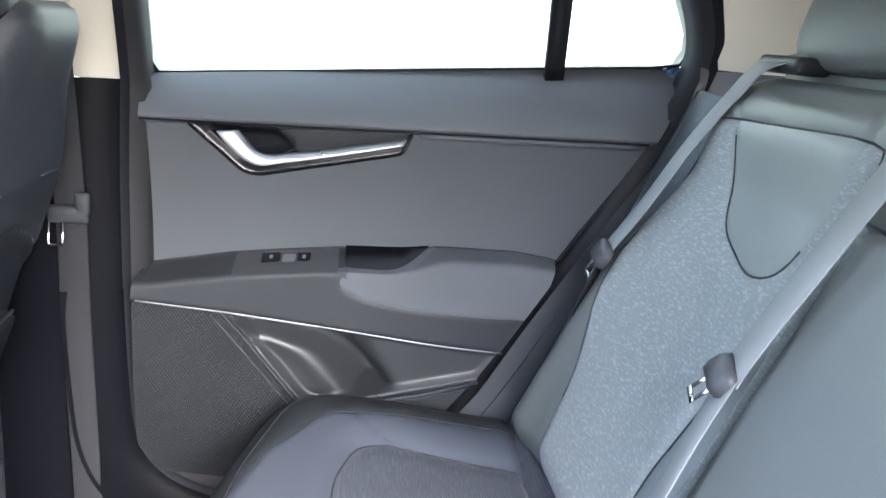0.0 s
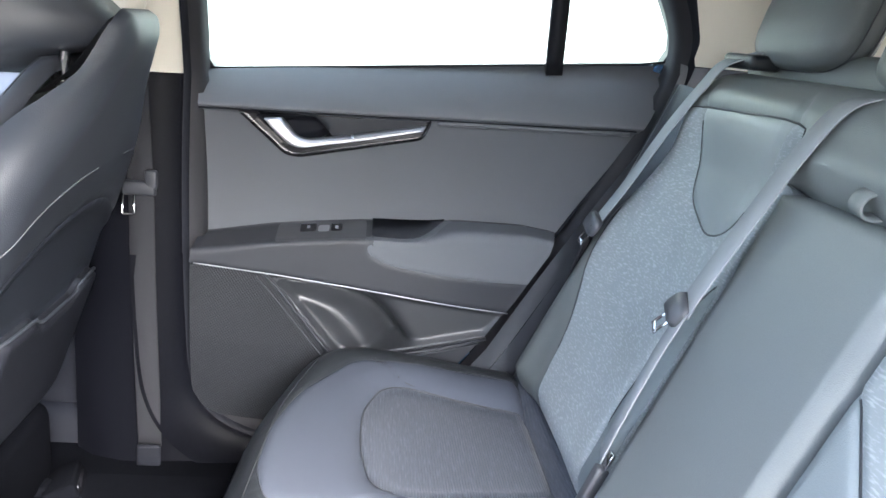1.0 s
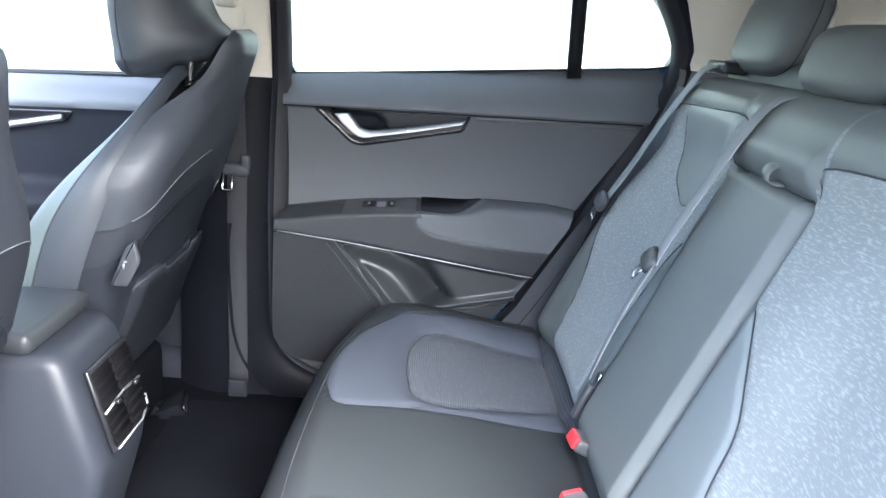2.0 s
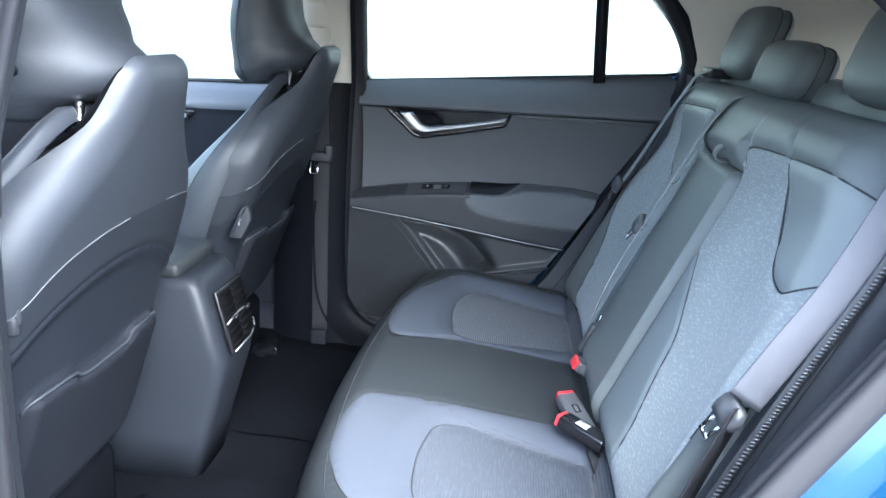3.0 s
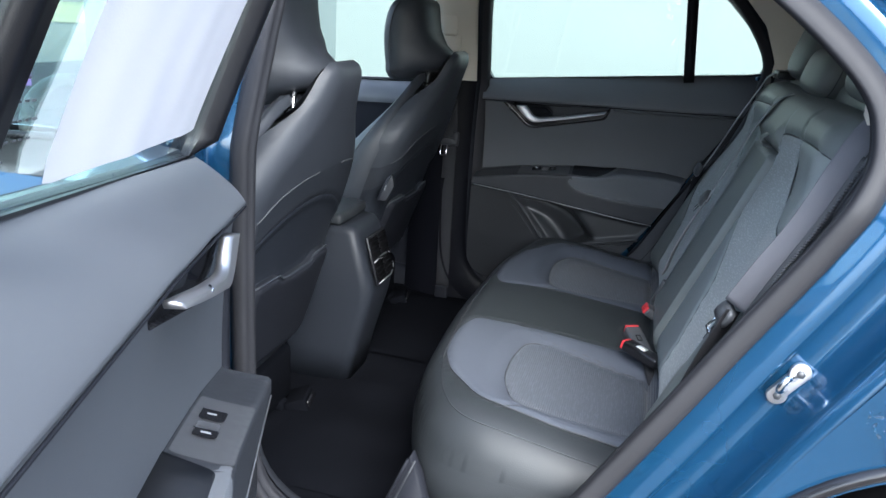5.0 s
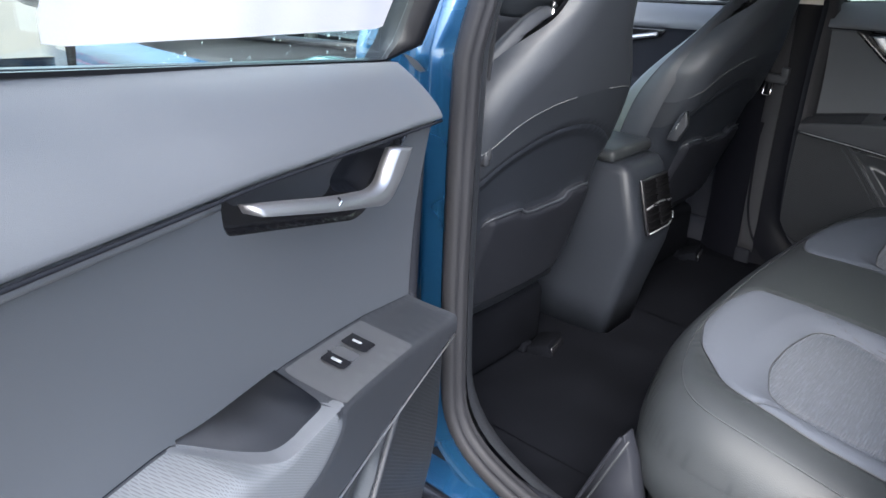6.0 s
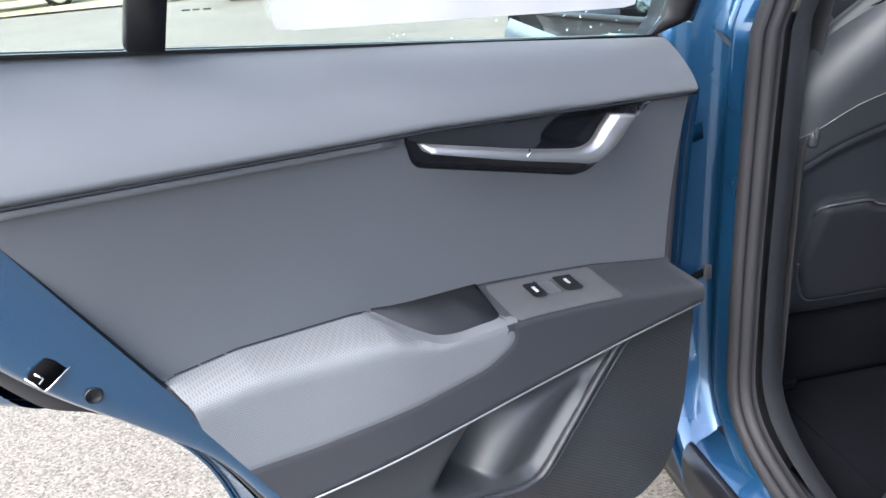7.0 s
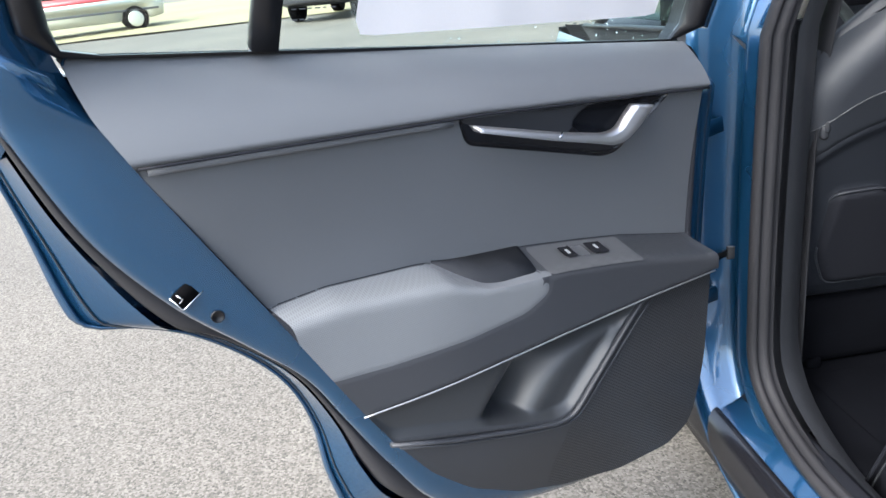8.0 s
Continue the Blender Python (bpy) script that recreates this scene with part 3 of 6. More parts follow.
# ---- pillar trims inside ----
def pillar_trims(s):
    k = 0.0 if s > 0 else -0.095
    e_ = 0.0 if s > 0 else 0.020
    b = thing("b_pillar_trim", "door pillar trim, beige above and dark grey below", "pillar trim", "pillar trims")
    zs = [0.985, 1.05, 1.15, 1.25, 1.35, 1.40]
    bm = loft([[(x + k, s * (y - float(lean(z))), z) for x, y in ((-0.458, 0.732 + e_), (-0.464, 0.708 + e_), (-0.480, 0.686 + e_ / 2), (-0.53, 0.668), (-0.57, 0.668), (-0.605, 0.68), (-0.615, 0.72))] for z in zs], False)
    part("upper_trim", bm, BEIGE, b, "beige upper pillar trim")
    prof = [(0.20, 0.06), (0.26, 0.035), (0.33, 0.012), (0.45, 0.0), (0.7, 0.0), (0.90, 0.002), (0.984, 0.006)]
    bm = loft([[(x + k + e * 1.5 * (x > -0.5), s * (y - 0.2 * e), z) for x, y in ((-0.460, 0.730 + e_), (-0.468, 0.706 + e_), (-0.488, 0.684 + e_ / 2), (-0.53, 0.672), (-0.60, 0.672), (-0.66, 0.69), (-0.70, 0.72))] for z, e in prof], False)
    # one trim in two tones: shaded copy on the far side, paler one near
    part("lower_trim", bm, TRIM_PILLAR_SHADED if s > 0 else TRIM_ARM, b, "dark grey lower pillar trim")
    settle(b, (-0.53 + k, s * 0.69, 0.20))
    c = thing("c_pillar_trim", "rear pillar trim, beige above and dark grey below", "pillar trim", "pillar trims")
    j = 0.0 if s > 0 else -0.035
    poly = [(0.442 + j, 1.078), (0.446 + j, 1.12), (0.40 + j, 1.222), (0.30 + j, 1.325), (0.165 + j, 1.39), (0.3, 1.42), (0.9, 1.36), (1.05, 1.078)]
    panel(corners(poly, 0.01), 0.02, lambda u, v: np.stack([u, s * (0.668 - lean(v) - 0.012 * step(u, 0.44, 0.54)), v]), [], ("upper_trim", BEIGE, "beige rear pillar trim"), c)
    j = 0.0 if s > 0 else 0.07
    poly = [(0.44 + j, 1.076), (0.40 + j, 0.93), (0.316 + j, 0.80), (0.215 + j, 0.63), (0.13 + j, 0.475), (0.04 + j, 0.37), (-0.05, 0.30), (0.10, 0.28), (0.45, 0.30), (1.0, 0.40), (1.05, 1.076)]
    panel(corners(poly, 0.01), 0.02, lambda u, v: np.stack([u, s * (0.69 - 0.03 * np.exp(-(((u - 0.25) + (0.75 - v) * 0.6) / 0.05) ** 2)), v]), [], ("lower_trim", TRIM, "dark grey wheel arch trim"), c)
    settle(c, (0.3, s * 0.69, 0.30))


pillar_trims(1)
pillar_trims(-1)


# ---- rear doors ----
def belt(x, rise=0.09):
    return 0.993 + rise * (np.asarray(x, float) + 0.44)


def crease(x, rise=0.095):
    x = np.asarray(x, float)
    return 0.928 + 0.022 * (x + 0.38) - 0.42 * (0.095 - rise) * np.clip((x + 0.05) / 0.42, 0, 1.3)


ARM_TOP = [(-0.44, 0.683), (-0.31, 0.707), (-0.235, 0.716), (-0.135, 0.726), (-0.10, 0.7275), (-0.03, 0.729), (0.0, 0.731), (0.028, 0.735), (0.05, 0.737), (0.18, 0.736), (0.252, 0.726), (0.30, 0.70)]
ARM_RIM = [(-0.44, 0.668), (-0.31, 0.690), (-0.235, 0.699), (-0.16, 0.7055), (-0.11, 0.7075), (-0.06, 0.7065), (-0.025, 0.709), (0.005, 0.717), (0.030, 0.7265), (0.06, 0.7295), (0.18, 0.728), (0.252, 0.717), (0.30, 0.69)]
CHROME_LINE = [(-0.45, 0.638), (-0.30, 0.624), (-0.15, 0.606), (0.0, 0.586), (0.09, 0.574), (0.19, 0.562)]
PANEL = corners([(-0.456, 1.0), (-0.449, 0.93), (-0.451, 0.68), (-0.462, 0.62), (-0.462, 0.36), (-0.452, 0.325), (-0.41, 0.298), (-0.30, 0.288), (-0.18, 0.304), (-0.09, 0.33),
                 (0.0, 0.378), (0.066, 0.434), (0.115, 0.496), (0.153, 0.552), (0.185, 0.604), (0.258, 0.726), (0.374, 0.915), (0.414, 0.985), (0.427, 1.025), (0.432, 1.06), (0.433, 1.2), (-0.456, 1.2)], 0.012, 3)
FRAME = spline([(-0.50, 0.975), (-0.51, 0.8), (-0.51, 0.5), (-0.50, 0.32), (-0.44, 0.255), (-0.25, 0.245), (-0.08, 0.265), (0.03, 0.32), (0.105, 0.42), (0.16, 0.51), (0.213, 0.597),
                (0.283, 0.667), (0.363, 0.742), (0.435, 0.836), (0.480, 0.93), (0.505, 1.00), (0.508, 1.06), (0.475, 1.07), (0.44, 1.025), (0.2, 1.01), (-0.3, 0.98)], 5, True)
SKIN = spline([(-0.53, 0.975), (-0.535, 0.8), (-0.535, 0.5), (-0.53, 0.28), (-0.48, 0.215), (-0.25, 0.205), (-0.0, 0.21), (0.12, 0.235), (0.165, 0.336), (0.182, 0.447), (0.214, 0.532),
               (0.268, 0.598), (0.345, 0.657), (0.420, 0.688), (0.472, 0.700), (0.490, 0.735), (0.510, 0.84), (0.535, 0.95), (0.55, 1.02), (0.545, 1.07), (0.49, 1.075), (0.45, 1.025), (0.2, 1.01), (-0.3, 0.98)], 5, True)


def by_angle(loop, n=140, c=(-0.05, 0.68)):
    """The loop's points at even angles round a centre."""
    d = np.array(loop)[:, :2] - c
    a = np.unwrap(np.arctan2(d[:, 1], d[:, 0]))
    if a[-1] < a[0]:
        a, d = a[::-1], d[::-1]
    a, d = np.append(a, a[0] + 2 * math.pi), np.vstack([d, d[:1]])
    g = np.linspace(0, 2 * math.pi, n, endpoint=False)
    g = a[0] + (g - a[0]) % (2 * math.pi)
    return np.stack([c[0] + np.interp(g, a, d[:, 0]), c[1] + np.interp(g, a, d[:, 1])], 1)


def line(pts, x):
    p = np.array(pts)
    return np.interp(x, p[:, 0], p[:, 1])


POCKET = corners([(-0.315, 0.613), (-0.285, 0.590), (-0.178, 0.458), (-0.150, 0.452), (0.128, 0.515), (0.168, 0.562), (0.0, 0.582), (-0.15, 0.602)], 0.012, 4)
TROUGH = np.array(spline([(-0.040, 0.44), (-0.058, 0.485), (-0.094, 0.535), (-0.136, 0.570), (-0.206, 0.599), (-0.297, 0.618), (-0.38, 0.63)], 8))[:, :2]
BEZEL = corners([(-0.014, 0.9350), (-0.384, 0.927), (-0.293, 0.846), (-0.266, 0.842), (-0.030, 0.894)], 0.012, 5)
SCOOP = corners([(-0.352, 0.920), (-0.232, 0.924), (-0.205, 0.900), (-0.222, 0.884), (-0.292, 0.866)], 0.012, 4)
PAD = corners([(-0.126, 0.708), (-0.122, 0.676), (-0.085, 0.656), (0.0, 0.642), (0.126, 0.630), (0.30, 0.622), (0.30, 0.80), (0.05, 0.80), (0.02, 0.75), (-0.03, 0.715), (-0.09, 0.708)], 0.012, 4)


def door_depth(u, v, rise=0.09):
    """How far the door's lining stands inboard of its main face."""
    cr, bl, at, ch = crease(u, rise), belt(u, rise), line(ARM_TOP, u), line(CHROME_LINE, u)
    t = np.clip((v - cr) / (bl - cr), 0, 1.2)
    upper = 0.014 - 0.070 * t ** 1.5
    lip = step(v, cr - 0.004, cr + 0.006)
    w = np.clip((cr - v) / (cr - at), 0, 1)
    mid = -0.002 - 0.020 * w - 0.006 * np.sin(w * math.pi)
    d = mid * (1 - lip) + upper * lip
    # armrest, with a pull cup behind its edge
    out = 0.052 - 0.018 * step(u, 0.0, 0.26)
    arm = step(at - v, 0.0, 0.030) * (out + 0.020)
    d = d + arm
    # below the bright strip the lining steps back, with a map pocket
    low = step(ch - v, -0.002, 0.006)
    base = 0.030 - 0.02 * step(ch - v, 0.15, 0.35)
    d = d * (1 - low) + low * base
    f = sdf(POCKET)(u, v)
    # a diagonal trough, deepest where it runs behind the lower rim, beside a bulging wall
    tr = TROUGH[:, 0]
    off = np.interp(v, TROUGH[:, 1], tr) - u
    off = off / np.sqrt(1 + np.interp(v, TROUGH[:, 1], np.gradient(tr, TROUGH[:, 1])) ** 2)
    deep = np.interp(v, (0.45, 0.50, 0.56, 0.60, 0.62), (0.090, 0.082, 0.055, 0.034, 0.022))
    dip = deep * np.exp(-np.where(off < 0, (off / 0.020) ** 2, (off / 0.034) ** 2)) + 0.006 * step(off, 0.05, 0.10)
    rim = step(-f, 0.0, 0.012)
    d = d - rim * (dip + 0.006)
    d = d + 0.005 * np.exp(-((f - 0.004) / 0.004) ** 2) * step(0.56 - v, 0.0, 0.02)
    b = sdf(BEZEL)(u, v)
    d = d - 0.006 * step(-b, 0.0, 0.004) - 0.024 * step(-sdf(SCOOP)(u, v), -0.002, 0.014)
    p = sdf(PAD)(u, v)
    d = d - 0.0012 * np.exp(-(p / 0.0025) ** 2) * (v < at - 0.01)
    return d


def on_door(u, v, extra=0.0, rise=0.09):
    """Inboard depth at a point of the lining."""
    return float(door_depth(np.array([float(u)]), np.array([float(v)]), rise)[0]) + extra


def ledge(u, v):
    """The armrest's top slopes from the lining to a rounded inboard rim."""
    top, rim = line(ARM_TOP, u), line(ARM_RIM, u)
    a = top - v
    slope = top + (rim - top) * np.clip(a / 0.021, 0, 1)
    t = np.clip((a - 0.021) / 0.015, 0, 1)
    low = rim + (top - 0.036 - rim) * t ** 1.8
    return np.where((a > 0) & (a < 0.036), np.where(a < 0.021, slope, low), v)


def top_at(x, d):
    return x, float(line(ARM_TOP, x)) - d


WELL = [top_at(x, -0.003) for x in np.linspace(-0.117, 0.026, 20)] + [top_at(x, d) for x, d in spline([(0.026, 0.002), (0.012, 0.009), (-0.008, 0.016), (-0.035, 0.0205), (-0.075, 0.021), (-0.108, 0.021), (-0.117, 0.019)], 5)]
RIM_STRIP = [top_at(x, d) for x, d in spline([(0.034, 0.0), (0.016, 0.0095), (-0.008, 0.0165), (-0.035, 0.021), (-0.075, 0.0215), (-0.13, 0.0215)], 5)] + [top_at(x, d) for x, d in spline([(-0.13, 0.0275), (-0.075, 0.0275), (-0.030, 0.0268), (0.0, 0.021), (0.024, 0.012), (0.040, 0.004)], 5)]


# the pad covers the armrest only
PAD_FACE = corners([(-0.126, 0.695), (-0.122, 0.676), (-0.085, 0.656), (0.0, 0.642), (0.126, 0.630), (0.31, 0.622)], 0.012, 4).tolist() + [top_at(x, 0.003) for x in np.linspace(0.30, -0.11, 40)]


def rear_door(s, label, rise):
    door = thing("rear_door", label, "car door", "rear doors")

    def place(u, v):
        return np.stack([u, s * (0.70 - door_depth(u, v, rise)), ledge(u, v)])
    lining = [p for p in PANEL if p[1] < belt(p[0], rise)]
    lining += [(0.435, float(belt(0.435, rise))), (0.2, float(belt(0.2, rise))), (-0.2, float(belt(-0.2, rise))), (-0.456, float(belt(-0.456, rise)))]
    above = [(-0.6, 1.3)] + [(x, float(crease(x, rise)) + 0.001) for x in np.linspace(-0.6, 0.6, 12)] + [(0.6, 1.3)]
    arm = [(-0.6, float(line(CHROME_LINE, -0.45)) + 0.016)] + [(x, float(line(CHROME_LINE, x))) for x in np.linspace(-0.45, 0.3, 16)] + [(0.4, 0.70)] + [(x, float(line(ARM_TOP, x))) for x in np.linspace(0.3, -0.45, 60)] + [(-0.6, 0.66)]
    low = [(-0.6, 0.2), (0.4, 0.2), (0.4, 0.53)] + [(x, float(line(CHROME_LINE, x))) for x in np.linspace(0.3, -0.45, 16)] + [(-0.6, 0.66)]
    speaker = corners([(-0.6, 0.2), (-0.12, 0.2), (-0.152, 0.36), (-0.19, 0.455), (-0.30, 0.592), (-0.335, 0.625), (-0.6, 0.66)], 0.01, 3)
    # the strip over the handle is coloured paler for light caught on its ledge
    zones = [("well_opening", WELL, TRIM, ""), ("well_rim", RIM_STRIP, TRIM_UP, "moulded rim of the pull well"), ("handle_ledge", [(-0.016, 0.9365), (-0.36, 0.9305), (-0.33, 0.9255), (-0.026, 0.9285)], TRIM, "ledge strip over the handle, light put into its pale tone"), ("handle_plate", corners([(-0.240, 0.9245), (-0.024, 0.9280), (-0.045, 0.915), (-0.200, 0.885)], 0.006, 3), TRIM_ARM, "grained plate in the handle surround"), ("finger_scoop", SCOOP, TRIM_LOW, "dark finger scoop"), ("handle_recess", BEZEL, BLACK, "gloss black handle surround"),
             ("pocket_lining", POCKET, TRIM_POCKET_SHADED, "smooth map pocket lining, its hollow's shade in the colour"),
             ("upper_lining", above, TRIM_UP, "soft grey upper lining"),
             ("armrest_pad", PAD_FACE, PADCLOTH, "pale grey cloth armrest pad"),
             # the armrest's downward face carries its shade in a darker trim tone
             ("armrest", arm, TRIM_ARM, "grey moulded armrest, toned darker for its downward face"),
             ("speaker_cover", speaker, SPEAKER, "perforated speaker cover"),
             ("lower_lining", low, TRIM_DLOW, "")]
    panel(lining, 0.0038, place, zones, ("main_lining", TRIM, "dark grey main lining"), door)
    for c in list(door.children):
        if c.name.startswith("well_opening"):
            bpy.data.objects.remove(c)
    rim = [(p[0], s * (0.70 - on_door(p[0], p[1])), float(ledge(p[0], p[1]))) for p in np.array(WELL)]
    mid = np.mean(rim, 0)
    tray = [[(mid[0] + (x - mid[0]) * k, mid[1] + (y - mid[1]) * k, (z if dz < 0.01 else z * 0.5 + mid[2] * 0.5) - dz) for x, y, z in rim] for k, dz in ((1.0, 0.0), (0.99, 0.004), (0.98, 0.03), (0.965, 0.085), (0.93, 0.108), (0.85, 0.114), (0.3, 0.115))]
    # the tray's shade comes from its darker trim colour
    part("pull_well", loft(tray, True, True), TRIM_WELL_SHADED, door, "pull well in the armrest, its shade put into the colour")
    # painted frame, flange and outer skin
    A, F, K = by_angle(lining, 420), by_angle(FRAME, 420), by_angle(SKIN, 420)

    def ring(L, y):
        out = []
        for p in L:
            k = float(step(p[1], belt(p[0], rise) - 0.07, belt(p[0], rise) - 0.03) * (1 - step(p[0], 0.42, 0.45)))
            out.append((p[0], s * (y + k * max(0.0, 0.785 - y) - float(lean(p[1]))), p[1]))
        return out
    edge = [(p[0], s * (0.70 - on_door(p[0], p[1], 0, rise)), float(ledge(p[0], p[1]))) for p in A]
    part("lining_edge", loft([edge, ring(A * 0.985 + F * 0.015, 0.71), ring(A * 0.98 + F * 0.02, 0.745)]), TRIM_LOW, door)
    part("door_frame", loft([ring(A * 0.99 + F * 0.01, 0.728), ring(A * 0.5 + F * 0.5, 0.728), ring(A * 0.12 + F * 0.88, 0.735), ring(F, 0.745), ring(F, 0.78)]), BLUE, door, "blue painted inner frame")
    part("door_weatherstrip", loft([ring(F * 0.985 + K * 0.015, 0.776), ring(F * 0.88 + K * 0.12, 0.768), ring(F * 0.72 + K * 0.28, 0.785), ring(F * 0.66 + K * 0.34, 0.815)]), SEAL, door, "black door weatherstrip")
    sk = [ring(F * 0.6 + K * 0.4, 0.80), ring(F * 0.25 + K * 0.75, 0.845), ring(K * 0.985 + F * 0.015, 0.862), ring(K, 0.868), ring(K, 0.876), ring(K * 0.9 + F * 0.1, 0.882)]
    c = np.array((-0.05, 0.68))
    for k in (0.8, 0.5, 0.2, 0.02):
        sk.append(ring(K * k + c * (1 - k), 0.895))
    part("outer_skin", loft(sk), BLUE, door, "blue outer door skin")
    lower = [i for i in range(len(K)) if K[i, 1] < 0.95 and K[i, 0] > -0.45]
    lower = lower[np.argmax(np.diff(lower)) + 1:] + lower[:np.argmax(np.diff(lower)) + 1] if np.max(np.diff(lower)) > 1 else lower
    for mix, y, r, mat in ((0.93, 0.855, 0.0032, BLUE), (0.80, 0.8475, 0.0013, SEAM)):
        hem = ring(K * mix + F * (1 - mix), y)
        part("hem_bead", tube([hem[i] for i in lower], r, 6), mat, door, "folded hem bead of the outer skin")
    # window: frame, divider bar and panes
    b0, b1, b2 = (float(belt(x, rise)) for x in (-0.448, 0.20, 0.432))
    WIN = corners([(-0.448, b0 + 0.002), (0.20, b1 + 0.002), (0.432, b2 + 0.002), (0.437, 1.12), (0.385, 1.20), (0.285, 1.295), (0.16, 1.355), (-0.05, 1.378), (-0.36, 1.378), (-0.428, 1.34), (-0.442, 1.20)], 0.02, 4)
    W = by_angle(WIN, 110, (0.0, 1.18))

    def wring(k, y):
        o = offset(W, k)
        o = o if o[:, 1].max() >= W[:, 1].max() else offset(W, -k)
        thin = np.clip((W[:, 1] - belt(W[:, 0], rise) - 0.004) / 0.02, 0, 1)[:, None]
        o = W + (o - W) * (0.12 + 0.88 * thin)
        return [(p[0], s * (y + (1 - float(k_)) * max(0.0, 0.768 - y) - float(lean(p[1]))), p[1]) for p, k_ in zip(o, thin[:, 0])]
    part("window_frame", loft([wring(0.0, 0.765), wring(0.004, 0.748), wring(0.012, 0.742), wring(0.024, 0.742), wring(0.030, 0.75), wring(0.032, 0.77), wring(0.034, 0.80), wring(0.0, 0.80), wring(0.0, 0.765)]), RUBBER, door, "black window frame")
    def upper(k, y, back):
        o = offset(W, k)
        o = o if o[:, 1].max() >= W[:, 1].max() else offset(W, -k)
        far_ = 1 + back * step(W[:, 0], 0.28, 0.42)[:, None]
        o = W + (o - W) * far_
        return [(a[0], s * (y - float(lean(a[1]))), a[1]) for a in o]
    keep = [i for i in range(len(W)) if W[i, 1] > belt(W[i, 0], rise) + 0.0035]
    start = next(i for i in keep if (i - 1) % len(W) not in keep)
    order = [(start + j) % len(W) for j in range(len(keep))]
    rows = [upper(k, y, b_) for k, y, b_ in ((0.029, 0.765, 0), (0.030, 0.752, 0.3), (0.045, 0.752, 1.0), (0.052, 0.758, 1.2), (0.054, 0.79, 1.2), (0.066, 0.80, 1.2), (0.068, 0.84, 1.2))]
    part("upper_frame", loft([[r_[i] for i in order] for r_ in rows], False), BLUE, door, "blue painted window surround")
    cor = corners([(0.415, 0.985), (0.505, 0.985), (0.528, 1.06), (0.515, 1.13), (0.462, 1.15), (0.447, 1.10), (0.438, 1.05)], 0.012, 3)
    part("corner_patch", plate(cor, s * 0.762, s * 0.792, 0.003, 2, lambda x, y, z: (x, y - s * float(lean(z)), z)), BLUE if s < 0 else RUBBER, door)
    bar = [(0.2145 - 0.035 * t, s * (0.767 - float(lean(1.05 + 0.31 * t))), 1.05 + 0.31 * t) for t in np.linspace(-0.035, 1, 9)]
    part("window_divider", band(bar, (1, 0, 0), 0.034, 0.020), RUBBER, door, "black window divider bar")

    def pane(poly):
        bm = bmesh.new()
        loops = [[bm.verts.new((p[0], s * (y - 0.40 * (p[1] - 0.99)), p[1])) for p in poly] for y in (0.7705, 0.7740)]
        bm.faces.new(loops[0])
        bm.faces.new(loops[1][::-1])
        for i in range(len(poly)):
            j = (i + 1) % len(poly)
            bm.faces.new((loops[0][i], loops[1][i], loops[1][j], loops[0][j]))
        return bm
    for lo, hi in ((-9, 0.197), (0.232, 9)):
        pts = [p for p in W if lo < p[0] - 0.0 < hi]
        cut = 0.197 if lo == -9 else 0.232
        zz = sorted(p[1] for p in W if abs(p[0] - cut) < 0.03)
        pts += [np.array((cut, zz[0])), np.array((cut - 0.03, zz[-1]))]
        cc = np.mean(pts, 0)
        pts.sort(key=lambda p: math.atan2(p[1] - cc[1], p[0] - cc[0]))
        g = part("pane", pane(pts), GLASS, door, "clear window pane", False)
        g.visible_shadow = False
    # handle, strip and switches
    def on(u, v, e):
        return (u, s * (0.70 - on_door(u, v, e)), v)
    outer = spline([(-0.0347, 0.9149), (-0.090, 0.9020), (-0.1551, 0.8874), (-0.225, 0.8735), (-0.258, 0.8672), (-0.2802, 0.8721), (-0.3057, 0.8909), (-0.3288, 0.9165)], 4)
    inner = spline([(-0.0283, 0.9238), (-0.095, 0.9105), (-0.1640, 0.8966), (-0.222, 0.8872), (-0.2486, 0.8842), (-0.269, 0.8892), (-0.2838, 0.906), (-0.2968, 0.9195)], 4)
    rings = [[(o[0] + (i[0] - o[0]) * k, s * (0.692 - e), o[1] + (i[1] - o[1]) * k) for k, e in
              ((0, -0.004), (0, 0.0135), (0.015, 0.0150), (0.05, 0.0156), (0.40, 0.0138), (0.72, 0.0122), (0.78, 0.0116), (0.97, 0.0060), (1.0, 0.004), (1.0, -0.004))] for o, i in zip(outer, inner)]
    part("door_handle", loft(rings, True, True), SILVER, door, "satin silver pull handle")
    ch = [on(x, float(line(CHROME_LINE, x)), 0.003) for x in np.linspace(-0.45, 0.165, 40)]
    ch = [(p[0], s * (0.70 - on_door(p[0], p[2] + 0.006, 0.0005)), p[2]) for p in ch]
    part("bright_strip", tube(ch, 0.0013, 6), SILVER, door, "thin bright trim strip")
    for x0, x1 in ((-0.005, 0.37),):
        lip = [(x, s * (0.70 - 0.002), float(crease(x, rise)) - 0.0056) for x in np.linspace(x0, x1, 16)]
        # paler upper trim here puts the edge's highlight into the colour
        part("lining_lip", tube(lip, 0.0052, 12), TRIM_UP, door, "rounded top edge of the main lining, paler for its highlight")
    # dark bead along the joint, standing for the overhang's shadow
    gap = [(x, s * (0.70 - on_door(x, float(crease(x, rise)) + 0.004, 0, rise) - 0.0005), float(crease(x, rise)) + 0.0005) for x in np.linspace(-0.448, 0.38, 30)]
    part("lining_gap", tube(gap, 0.0017, 6), TRIM_LOW, door, "dark joint line under the upper lining, drawn for its shadow")
    settle(door, (-0.45, s * 0.74, 0.26))
    return door


far_door = rear_door(1, "closed rear car door with dark grey lining and silver handle", 0.095)
